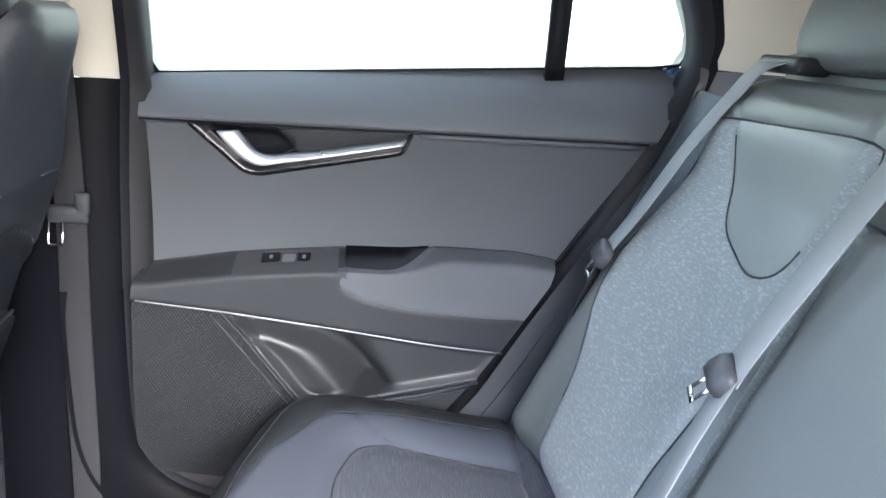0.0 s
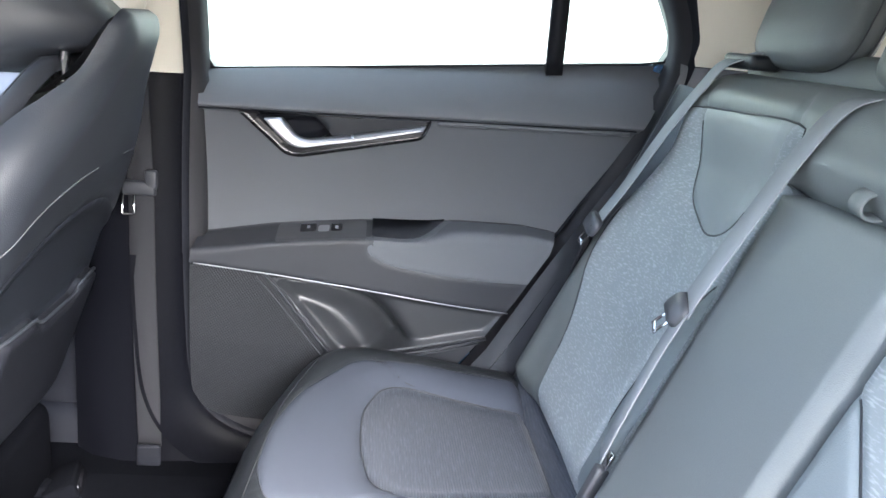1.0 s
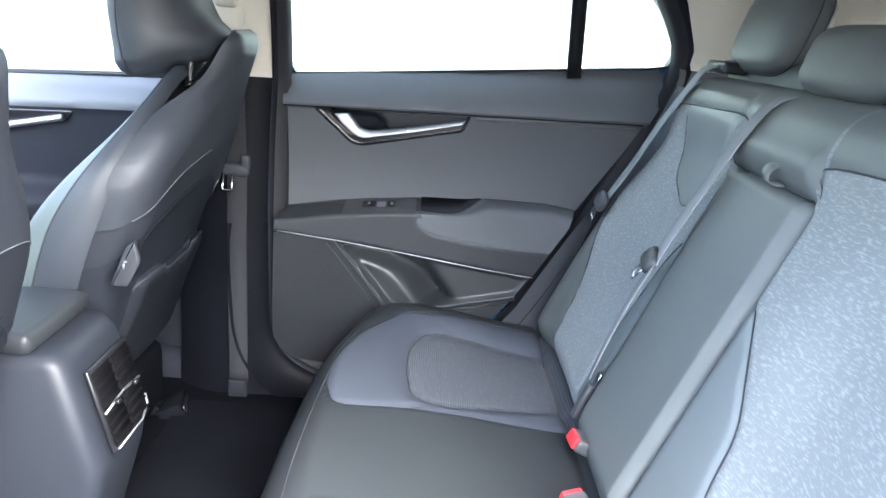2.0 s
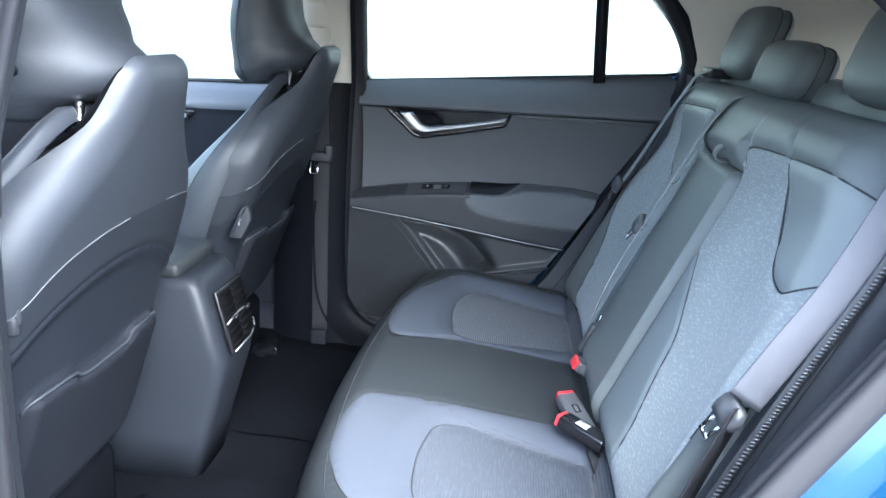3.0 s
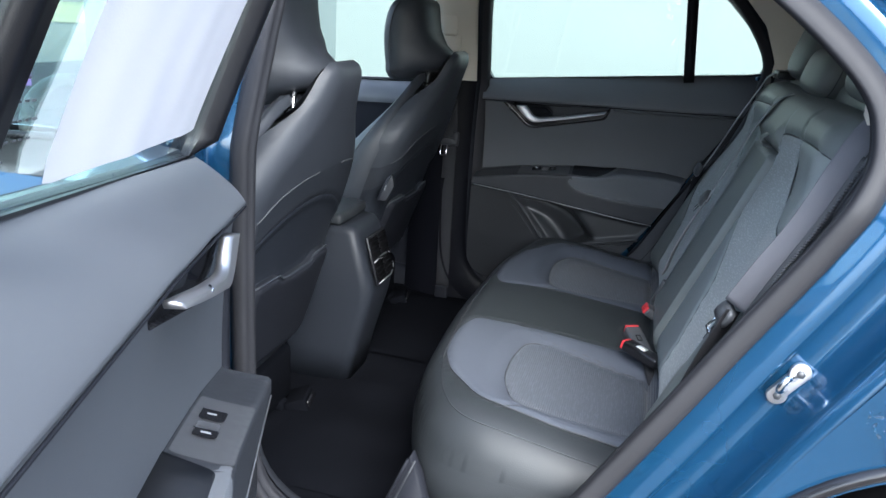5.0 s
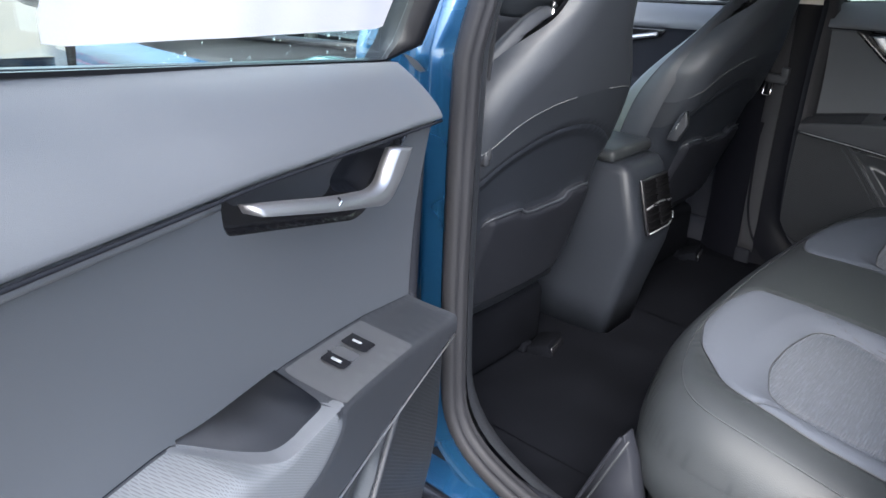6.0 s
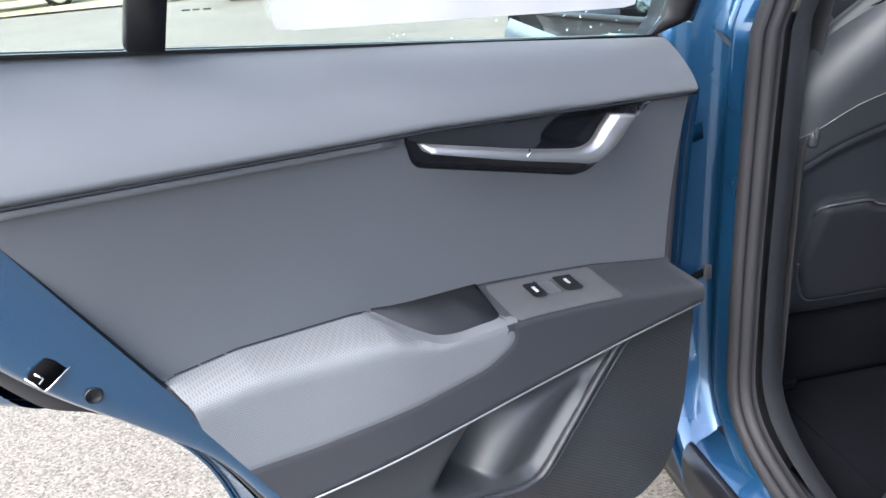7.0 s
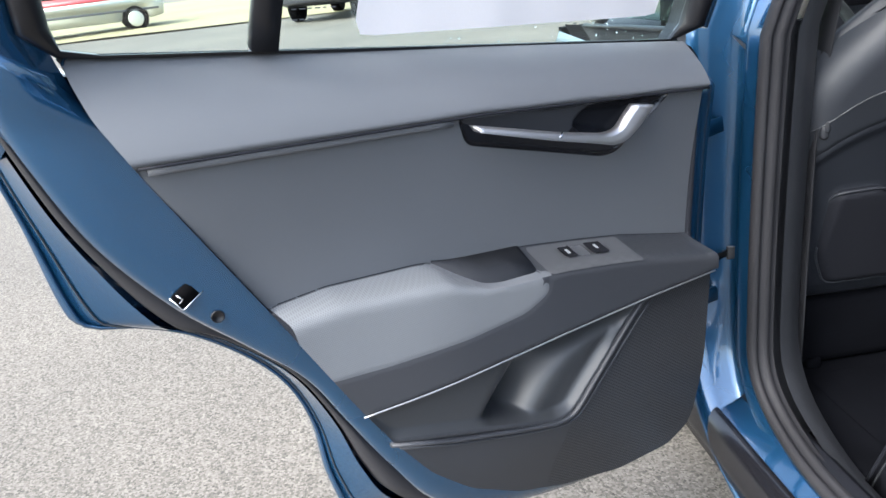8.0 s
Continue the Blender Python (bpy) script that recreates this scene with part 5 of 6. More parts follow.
for cy_ in (-0.0315, 0.0315):
    v = part("vent_grille", box(0.002, 0.0055, cy_ - 0.029, cy_ + 0.029, -0.060, 0.060, 0.001, 1, VENT), DARKPLASTIC, con, "black air vent grille")
    for k in range(8):
        z_ = -0.051 + k * 0.0146
        m_ = VENT @ Matrix.Translation((0.0045, cy_, z_)) @ pose(0, 0, 0, 0, 22, 0)
        part("slat", box(-0.005, 0.005, -0.027, 0.027, -0.0016, 0.0016, 0.0006, 1, m_), DARKPLASTIC, v)
    part("vent_tab", box(0.010, 0.018, cy_ - 0.006, cy_ + 0.006, -0.003, 0.004, 0.002, 2, VENT), BLACK, v, "black vent adjuster")
part("vent_trim", tube([VENT @ Vector(p) for p in ((0.007, -0.062, -0.003), (0.008, 0.0, 0.003), (0.007, 0.062, -0.003))], 0.002, 6), SILVER, con, "thin silver vent strip")
part("vent_base_trim", tube([VENT @ Vector(p) for p in ((0.006, -0.058, -0.063), (0.007, 0.03, -0.063), (0.007, 0.060, -0.050), (0.006, 0.064, -0.035))], 0.0018, 6), SILVER, con)
settle(con, (-0.6, -0.02, 0.20))

# ---- trim beside the cushion's front corner, at the open door ----
flank = thing("cushion_side_trim", "grey moulded trim beside the cushion corner", "side trim")
poly = corners([(-0.308, 0.198), (-0.298, 0.244), (-0.234, 0.408), (-0.212, 0.36), (-0.190, 0.28), (-0.190, 0.198)], 0.006, 3)
part("panel", plate(poly, -0.700, -0.668, 0.004), TRIM_LOW, flank)
for k, r in ((0.0, 0.0035), (0.014, 0.0020)):
    part("edge_bead", tube([(x + k, -0.700, z) for x, z in ((-0.306, 0.22), (-0.298, 0.244), (-0.256, 0.352), (-0.237, 0.400))], r, 8), TRIM_LOW if k == 0 else SEAM, flank, "rounded edge of the trim" if k == 0 else "")
settle(flank, (-0.18, -0.69, 0.20))

# ---- paper on the open door's window ----
paper = thing("paper_sheet", "large crumpled white paper sheet taped to the window", "paper")


def sheet(u, v):
    w = 0.004 * np.sin(14 * u + 6 * v) + 0.003 * np.sin(31 * u - 17 * v) + 0.0022 * np.sin(57 * u + 38 * v + 2 * np.sin(20 * v))
    return np.stack([u, -(0.763 + 0.35 * w - lean(v)), v])


panel([(0.104, 1.043), (-0.382, 1.036), (-0.405, 1.34), (0.075, 1.345)], 0.02, sheet, [], ("sheet", PAPER, ""), paper)
settle(paper, (-0.15, -0.77, 1.04), OPEN)
settle(car, (0, 0, 0.0))


# ---- details on the rear doors ----
def door_details(door, s, rise):
    shift = door.children[0].matrix_parent_inverse.copy()

    def own(ob):
        ob.matrix_parent_inverse = shift
        return ob

    def skin(name, poly, lift, mat, label="", size=0.003, parent=None):
        obs = panel(poly, size, lambda u, v: np.stack([u, s * (0.70 - door_depth(u, v, rise) - lift * 0.5), ledge(u, v) + lift * 0.9]), [], (name, mat, label), parent or door)
        for o in obs.values():
            if parent is None:
                own(o)
        return obs[name]

    def strip(x0, x1, lo, hi, r=0.002):
        top = [(x, float(line(ARM_TOP, x)) - lo) for x in np.linspace(x0, x1, 8)]
        return corners(top + [(x, float(line(ARM_TOP, x)) - hi) for x in np.linspace(x1, x0, 8)], r, 2)
    base = skin("switch_plate", strip(-0.30, -0.128, 0.003, 0.027, 0.004), 0.0016, PLASTIC, "grey switch plate")
    for x0, x1, lo, hi in ((-0.256, -0.225, 0.0075, 0.0165), (-0.197, -0.175, 0.0085, 0.0165)):
        cap = skin("window_switch", strip(x0, x1, lo, hi), 0.0045, BLACK, "black window switch", parent=base)
        xm = (x0 + x1) / 2
        skin("switch_mark", strip(xm - 0.003, xm + 0.003, lo + 0.0025, lo + 0.0058), 0.0054, WEB, "small pale mark", 0.0012, parent=base)
    skin("switch_bridge", strip(-0.222, -0.200, 0.0085, 0.0160), 0.0022, SILVER, "satin bridge between the switches", parent=base)
    # the front run is the joint; the rear run draws in a slight shadow
    for x0, x1 in ((-0.445, -0.118), (0.032, 0.245)):
        gap = [(x, s * (0.70 - on_door(x, float(line(ARM_TOP, x)) - 0.0005, 0.0, rise)), float(line(ARM_TOP, x)) + 0.0004) for x in np.linspace(x0, x1, 30)]
        own(part("armrest_gap", tube(gap, 0.0007, 6), TRIM_LOW, door, "dark line between armrest and lining, joint ahead and drawn shadow behind"))
    own(part("handle_joint", tube([(-0.1680, s * 0.6832, 0.8968), (-0.1655, s * 0.6785, 0.8940), (-0.1585, s * 0.6800, 0.8885), (-0.1560, s * 0.6825, 0.8878)], 0.0014, 6), CHROME, door))
    # raised rim along the pocket's front edge
    rim = [(-0.322, 0.622), (-0.292, 0.588), (-0.182, 0.452), (-0.160, 0.445), (-0.10, 0.452), (0.03, 0.478), (0.128, 0.506)]
    pts = [(u, s * (0.70 - on_door(u, v, 0.002)), v) for u, v in corners(rim, 0.02, 5, False)]
    own(part("pocket_rim", tube(pts, 0.006, 8, 0.6), TRIM_ARM, door, "moulded pocket rim"))
    rim2 = [(u - 0.014, v - 0.012) for u, v in rim]
    pts = [(u, s * (0.70 - on_door(u, v, 0.0)), v) for u, v in corners(rim2, 0.02, 5, False)]
    own(part("trim_line", tube(pts, 0.0022, 6), TRIM_ARM, door))
    # the latch and drain hole on the painted rear flange
    slot = corners([(0.350, 0.779), (0.331, 0.766), (0.356, 0.746), (0.368, 0.763)], 0.003, 3)
    own(part("latch_recess", plate(slot, s * 0.7285, s * 0.738, 0.001), DARKPLASTIC, door, "black latch recess"))
    edge = corners([(0.3692, 0.764), (0.3565, 0.7448), (0.330, 0.7648)], 0.004, 4, False)
    own(part("latch_lip", tube([(x, s * 0.7288, z) for x, z in edge], 0.0011, 6), CHROME, door, "bright steel edge of the latch slot"))
    own(part("latch_claw", tube([(0.361, s * 0.7280, 0.766), (0.355, s * 0.7272, 0.760), (0.359, s * 0.7280, 0.755)], 0.0014, 6), CHROME, door, "steel latch claw"))
    bm = loft([[(0.318 + r * math.cos(a), s * y, 0.727 + r * math.sin(a)) for a in np.linspace(0, 2 * math.pi, 17)[:-1]] for r, y in ((0.0085, 0.732), (0.0082, 0.7276), (0.0072, 0.7272), (0.0066, 0.7282))], True, True)
    own(part("rubber_plug", bm, RUBBER, door, "black rubber plug"))
    # weather strip at the glass
    wf = [(x, s * 0.765, float(belt(x, rise)) + 0.001) for x in np.linspace(-0.45, 0.43, 20)]
    own(part("glass_wiper", tube(wf, 0.0022, 6), RUBBER, door, "black glass wiper strip"))


def pane_marks(door, s):
    """Faint printed lines in the lower corner of the pane, too small to read."""
    rng = random.Random(3)
    for k, (z, n) in enumerate(((1.118, 3), (1.104, 5), (1.092, 6), (1.080, 6), (1.068, 3))):
        for j in range(n):
            x = 0.180 - j * 0.0095
            w = rng.uniform(0.004, 0.0075) if k else 0.008
            y = s * (0.7695 - float(lean(z)))
            ob = part("printed_mark", box(x - w, x, y - 0.0002, y + 0.0002, z - 0.0007, z + 0.0007), PLASTIC, door, smooth=False)
            ob.matrix_parent_inverse = door.children[0].matrix_parent_inverse.copy()


door_details(far_door, 1, 0.095)
door_details(near_door, -1, 0.062)
pane_marks(near_door, -1)


def to_car(p):
    return OPEN @ Vector(p)


# door check strap and hinges between the open door and the pillar
chk = thing("door_check", "dark steel door check strap", "door hinge")
a, b = to_car((-0.47, -0.80, 0.55)), Vector((-0.632, -0.800, 0.545))
part("strap", band([a, a.lerp(b, 0.5), b], (0, 0, 1), 0.014, 0.005), BLACK, chk)
part("bracket", box(b.x - 0.010, b.x + 0.010, b.y - 0.008, b.y + 0.012, b.z - 0.014, b.z + 0.014, 0.003, 2), PLASTIC, chk, "black check bracket")
part("bolt", tube([b + Vector((0.002, -0.016, 0.0)), b + Vector((0, -0.008, 0))], 0.007, 6), CHROME, chk, "steel bolt")
settle(chk, b)
for hz in (0.46, 0.80):
    a, b = Vector((-0.50, -0.835, hz)), OPEN.inverted() @ Vector((-0.61, -0.835, hz + 0.01))
    h = part("hinge", band([a, a.lerp(b, 0.5), b], (0, 0, 1), 0.030, 0.008), BLUE, near_door, "blue painted steel hinge")
    h.matrix_parent_inverse = near_door.children[0].matrix_parent_inverse.copy()

# striker on the jamb
st = thing("door_striker", "bright steel door striker bolted to the jamb", "door striker")
SY = -0.797
lobes = [(0.337 + 0.0145 * math.cos(a), 0.703 + 0.0145 * math.sin(a)) for a in np.linspace(0.95 * math.pi, 2.05 * math.pi, 12)] + [(0.362 + 0.0150 * math.cos(a), 0.741 + 0.0150 * math.sin(a)) for a in np.linspace(-0.05 * math.pi, 1.05 * math.pi, 12)]
part("base_plate", plate(lobes, SY + 0.004, SY - 0.004, 0.0015), SILVER, st)
part("bar", tube(corners([(0.346, SY - 0.002, 0.712), (0.331, SY - 0.030, 0.722), (0.339, SY - 0.032, 0.742), (0.355, SY - 0.002, 0.733)], 0.010, 5, False), 0.0052, 8), CHROME, st, "bent steel bar")
for bx, bz in ((0.337, 0.703), (0.362, 0.741)):
    part("bolt", tube([(bx, SY - 0.003, bz), (bx, SY - 0.0065, bz)], 0.0062, 6), PLASTIC, st, "dark bolt head")
settle(st, (0.345, SY, 0.70))


# ---- seat belts ----
def tongue(parent, p, along, face, mat=PLASTIC):
    """The sliding tongue of a belt: a moulded grip and a steel blade with a slot."""
    p, along, face = Vector(p), Vector(along).normalized(), Vector(face)
    face = (face - along * face.dot(along)).normalized()
    side = along.cross(face)
    rot = Matrix((side, along, face)).transposed().to_4x4()
    m = Matrix.Translation(p) @ rot @ Matrix.Scale(0.85, 4)
    part("grip", loft([[m @ Vector((x * k, y, z)) for x, z in ((-0.030, 0), (-0.022, 0.010), (0.022, 0.010), (0.030, 0), (0.022, -0.006), (-0.022, -0.006))] for k, y in ((0.75, -0.022), (1.0, -0.010), (1.0, 0.006), (0.8, 0.016))], True, True), mat, parent, "grey plastic belt tongue")
    for x in (-0.0095, 0.0095):
        part("blade", box(x - 0.0032, x + 0.0032, 0.012, 0.048, -0.0012, 0.0012, 0.0006, 1, m), CHROME, parent, "steel blade")
    part("blade_tip", box(-0.0127, 0.0127, 0.044, 0.052, -0.0013, 0.0013, 0.0006, 1, m), CHROME, parent)


belt_a = thing("rear_seat_belt", "grey rear seat belt lying over the outer seat", "seat belt", "rear seat belts")
path = spline([(0.455, 0.395, 1.112), (0.415, 0.433, 1.090), (0.396, 0.464, 1.049), (0.363, 0.499, 0.972), (0.325, 0.527, 0.879), (0.290, 0.561, 0.796)], 6)
part("webbing", band(path, (0.10, 1, 0.0), 0.046, 0.0025), WEB, belt_a)
part("lower_webbing", band(spline([(0.283, 0.548, 0.795), (0.270, 0.572, 0.72), (0.255, 0.590, 0.64), (0.235, 0.60, 0.54)], 5), (0.6, 0.8, 0.0), 0.042, 0.0025), WEB_D, belt_a, "dark lower webbing")
tongue(belt_a, (0.276, 0.545, 0.790), (-0.35, 0.35, -0.85), (-1, -0.2, 0.3))
part("belt_guide", box(0.425, 0.475, 0.37, 0.47, 1.085, 1.108, 0.008, 3), LEATHER, belt_a, "black belt guide")
settle(belt_a, (0.23, 0.6, 0.53))

belt_b = thing("rear_seat_belt", "grey centre rear seat belt crossing the backrest", "seat belt", "rear seat belts")
path = spline([(0.455, 0.075, 1.075), (0.405, 0.085, 1.060), (0.366, 0.093, 1.00), (0.328, 0.106, 0.913), (0.292, 0.122, 0.822), (0.279, 0.126, 0.785)], 6)
part("webbing", band(path, (0.1, 1, 0.0), 0.044, 0.0025), WEB, belt_b)
part("lower_webbing", band(spline([(0.279, 0.126, 0.785), (0.252, 0.119, 0.731), (0.222, 0.116, 0.653), (0.204, 0.130, 0.575)], 5), (0.3, 1, 0.1), 0.040, 0.0025), WEB, belt_b)
tongue(belt_b, (0.274, 0.134, 0.785), (-0.45, 0.45, -0.75), (-1, 0, 0.35))
part("small_buckle", box(-0.012, 0.012, -0.010, 0.010, -0.035, 0.035, 0.004, 2, Matrix.Translation((0.204, 0.140, 0.515)) @ pose(0, 0, 0, 0, 20, 0)), PLASTIC, belt_b, "grey detachable buckle")
part("buckle_blade", box(-0.003, 0.003, -0.008, 0.008, 0.03, 0.06, 0.001, 1, Matrix.Translation((0.204, 0.140, 0.515)) @ pose(0, 0, 0, 0, 20, 0)), CHROME, belt_b, "steel blade")
settle(belt_b, (0.2, 0.14, 0.47))

belt_c = thing("rear_seat_belt", "grey rear seat belt hanging beside the door seal", "seat belt", "rear seat belts")
path = spline([(0.475, -0.585, 1.115), (0.435, -0.612, 1.082), (0.405, -0.628, 1.035), (0.357, -0.636, 0.92), (0.318, -0.636, 0.845), (0.283, -0.630, 0.770)], 6)
part("webbing", band(path, (0.92, -0.38, 0.0), 0.038, 0.0025), WEB_DIMMED, belt_c)
part("lower_webbing", band(spline([(0.283, -0.626, 0.760), (0.252, -0.632, 0.68), (0.225, -0.640, 0.60), (0.20, -0.645, 0.50)], 5), (0.7, 0.7, 0.0), 0.044, 0.0025), WEB_D, belt_c, "dark lower webbing")
tongue(belt_c, (0.272, -0.618, 0.748), (-0.5, 0.25, -0.8), (-0.9, -0.3, 0.3))
settle(belt_c, (0.2, -0.64, 0.50))


def front_belt(s, k):
    y = s * (0.662 if s > 0 else 0.664)
    b = thing("front_seat_belt", "dark front seat belt running down the door pillar", "seat belt", "front seat belts")
    top = (-0.548 + k, s * 0.625, 1.075)
    path = [top, (-0.548 + k, s * 0.645, 0.95), (-0.546 + k, y, 0.78), (-0.546 + k, y, 0.60), (-0.543 + k, y, 0.40), (-0.540 + k, y, 0.235)]
    part("webbing", band(spline(path, 4), (1, 0, 0), 0.047, 0.003), WEB_D, b)
    part("anchor", box(-0.564 + k, -0.516 + k, y - s * 0.012 - 0.006, y - s * 0.012 + 0.006, 0.150, 0.245, 0.006, 2), TRIM_LOW, b, "dark floor anchor cover")
    part("stop", box(-0.576 + k, -0.515 + k, y - s * 0.012 - 0.008, y - s * 0.012 + 0.008, 0.762, 0.790, 0.006, 2), TRIM_ARM, b, "dark belt tongue")
    part("stop_arm", box(-0.535 + k, -0.512 + k, y - s * 0.014 - 0.006, y - s * 0.014 + 0.006, 0.775, 0.812, 0.005, 2), TRIM_ARM, b)
    part("blade", tube(corners([(-0.573 + k, y - s * 0.018, 0.764), (-0.575 + k, y - s * 0.020, 0.728), (-0.553 + k, y - s * 0.020, 0.728), (-0.553 + k, y - s * 0.018, 0.764)], 0.004, 3, False), 0.0028, 6), CHROME, b, "steel tongue blade")
    g = part("shoulder_guide", pillow((-0.556 + k, s * 0.622, 1.112), (0.075, 0.030, 0.075), 0, 3.0), BEIGE, b, "beige belt guide cover")
    part("guide_slot", tube([(-0.588 + k, s * 0.612, 1.078), (-0.556 + k, s * 0.608, 1.068), (-0.520 + k, s * 0.612, 1.074)], 0.0065, 8), BLACK, b, "black guide slot")
    part("adjuster", box(-0.580 + k, -0.528 + k, s * 0.598 - 0.012, s * 0.598 + 0.012, 1.13, 1.20, 0.01, 3), BEIGE, b, "beige height adjuster")
    settle(b, (-0.54 + k, y, 0.15))


front_belt(1, 0.0)
front_belt(-1, -0.06)


# ---- buckles on the bench ----
def buckle(m, label, sticker):
    b = thing("belt_buckle", label, "belt buckle", "belt buckles on the bench")
    part("housing", box(-0.016, 0.016, -0.045, 0.030, -0.010, 0.010, 0.005, 3, m), PLASTIC if sticker != 1 else BLACK, b)
    part("release_button", box(-0.0135, 0.0135, 0.028, 0.0345, -0.0085, 0.0085, 0.002, 2, m), RED, b, "red release button")
    if sticker == 1:
        part("sticker", box(-0.010, 0.008, -0.012, 0.006, 0.0098, 0.0106, 0, 1, m), WHITE, b, "white sticker")
    if sticker == 2:
        part("emblem", tube([m @ Vector(p) for p in ((-0.004, -0.012, 0.0105), (0.004, -0.012, 0.0105), (0.004, 0.002, 0.0105), (-0.004, 0.002, 0.0105), (-0.004, -0.012, 0.0105))], 0.0012, 6), BLACK, b, "oval mark")
    part("stalk", band([m @ Vector((0, -0.044, 0)), m @ Vector((0, -0.07, -0.006)), m @ Vector((0, -0.10, -0.02))], m.to_3x3() @ Vector((1, 0, 0)), 0.022, 0.004), WEB_D, b, "black stalk")
    settle(b, m @ Vector((0, -0.05, -0.012)))


buckle(Matrix.Translation((0.200, 0.040, 0.482)) @ pose(0, 0, 0, 30, -4, 96) @ Matrix.Scale(1.25, 4), "dark buckle with a red release button on the bench", 0)
buckle(Matrix.Translation((0.152, -0.155, 0.487)) @ pose(0, 0, 0, 18, 0, 25) @ Matrix.Scale(1.25, 4), "light grey buckle lying on the bench", 2)
buckle(Matrix.Translation((0.160, -0.215, 0.483)) @ pose(0, 0, 0, 10, 8, 58) @ Matrix.Scale(1.25, 4), "black buckle with a white sticker lying on the bench", 1)

# a few rain drops low on the open door's pane
pd = tagged(new("pane_drops"), "small rain drops low on the open door's window", "water drops", kind="stuff")
rng = random.Random(5)
bm = bmesh.new()
for i in range(38):
    x, z = rng.uniform(-0.43, -0.02), 0.0
    z = float(belt(x, 0.062)) + 0.006 + 0.03 * rng.random() ** 1.5
    y, r = -(0.7752 - 0.40 * (z - 0.99)), rng.choice((0.0008, 0.0011, 0.0016))
    rows = [[bm.verts.new((x + r * k * math.cos(a), y - h * r, z + r * k * math.sin(a))) for a in np.linspace(0, 2 * math.pi, 9)[:-1]] for k, h in ((1.0, -0.1), (0.85, 0.35), (0.45, 0.6))]
    for u, v in zip(rows, rows[1:]):
        for j in range(8):
            bm.faces.new((u[j], u[(j + 1) % 8], v[(j + 1) % 8], v[j]))
    bm.faces.new(rows[-1])
part("drops", bm, DROPLET, pd)
settle(pd, (-0.2, -0.77, 1.0), OPEN)

# strap loop that pulls down the centre backrest
lp = thing("pull_loop", "grey leather pull loop on the centre backrest", "strap")
part("loop", band(spline([(0.385, -0.040, 0.986), (0.366, -0.041, 0.984), (0.357, -0.042, 0.974), (0.358, -0.043, 0.965), (0.366, -0.044, 0.960), (0.380, -0.044, 0.960)], 5), (0, 1, 0.15), 0.022, 0.0035), LEATHER_LIT, lp)
settle(lp, (0.372, -0.04, 0.96))

# zip seam on the near side of the backrest
zpath = spline([(0.425, -0.640, 1.03), (0.380, -0.652, 0.93), (0.330, -0.660, 0.83), (0.285, -0.664, 0.73), (0.24, -0.665, 0.62)], 8)

# side cover between the backrest and the near seal
sc = thing("backrest_side_cover", "grey padded cover beside the backrest", "seat cover", "backrest side covers")
for s in (-1, 1):
    o = sc if s < 0 else thing("backrest_side_cover", "grey padded cover beside the backrest", "seat cover", "backrest side covers")
    rings = []
    for z in np.linspace(0.44, 1.05, 14):
        x0 = 0.4 * z - 0.005
        rings.append([(x0 + dx, s * y, z - 0.4 * dx) for dx, y in ((0.03, 0.56), (0.015, 0.60), (0.012, 0.625), (0.018, 0.650), (0.035, 0.662), (0.07, 0.668), (0.13, 0.67))])
    part("cover", loft(rings, False), TRIM_ARM, o)
    part("piping", tube([r[3] for r in rings], 0.0022, 6), SEAM, o, "dark piping along the cover's edge")
    if s < 0:
        tape = part("zip_tape", band(zpath, (0.9, 0, -0.3), 0.016, 0.003), SEAM, o, "dark zip tape")
        for i in range(0, len(zpath) - 1):
            for t in (0.0, 0.33, 0.66):
                q = Vector(zpath[i]).lerp(Vector(zpath[i + 1]), t)
                part("tooth", box(q.x - 0.0035, q.x + 0.0035, q.y - 0.003, q.y + 0.001, q.z - 0.0016, q.z + 0.0016), PLASTIC, tape)
    settle(o, (0.25, s * 0.64, 0.44))

# ---- on the floor ----
mat_ = thing("floor_mat", "black ribbed carpet mat on the rear floor", "floor mat", "floor mats")
for k, (y0, y1) in enumerate(((-0.60, -0.09), (0.09, 0.60))):
    o = mat_ if k == 0 else thing("floor_mat", "black ribbed carpet mat on the rear floor", "floor mat", "floor mats")
    panel(corners([(-0.66, y0), (-0.30, y0), (-0.30, y1), (-0.66, y1)], 0.04, 5), 0.02, lambda u, v: np.stack([u, v, 0.208 + 0.006 * np.sin(7 * u + 3 * v) * np.sin(5 * v)]), [], ("mat", CARPET, ""), o)
    settle(o, (-0.48, (y0 + y1) / 2, 0.20))
for y in (-0.255, 0.56):
    v = thing("floor_air_outlet", "black air outlet under the front seat", "air vent", "floor air outlets")
    m = Matrix.Translation((-0.670, y, 0.206)) @ pose(0, 0, 0, 0, -20, 12)
    part("duct", box(-0.03, 0.03, -0.045, 0.045, -0.02, 0.02, 0.006, 2, m), CARPET, v)
    part("outlet_lip", box(0.028, 0.034, -0.035, 0.035, -0.012, 0.008, 0.002, 1, m), BLACK, v)
    settle(v, (-0.665, y, 0.20))
for x, y in ((-0.69, -0.30), (-0.69, -0.56), (-0.69, 0.28), (-0.69, 0.54)):
    r = thing("seat_rail", "dark steel seat rail", "seat rail", "seat rails")
    part("rail", box(x - 0.50, x, y - 0.018, y + 0.018, 0.20, 0.225, 0.006, 2), CARPET, r)
    settle(r, (x - 0.25, y, 0.20))

# seat release lever panel on the passenger seat, with a small mark
lv = thing("seat_lever_panel", "grey seat release panel on the passenger seat side", "seat lever")
poly = corners([(-0.618, 0.670), (-0.588, 0.670), (-0.566, 0.715), (-0.574, 0.752), (-0.590, 0.738)], 0.006, 4)
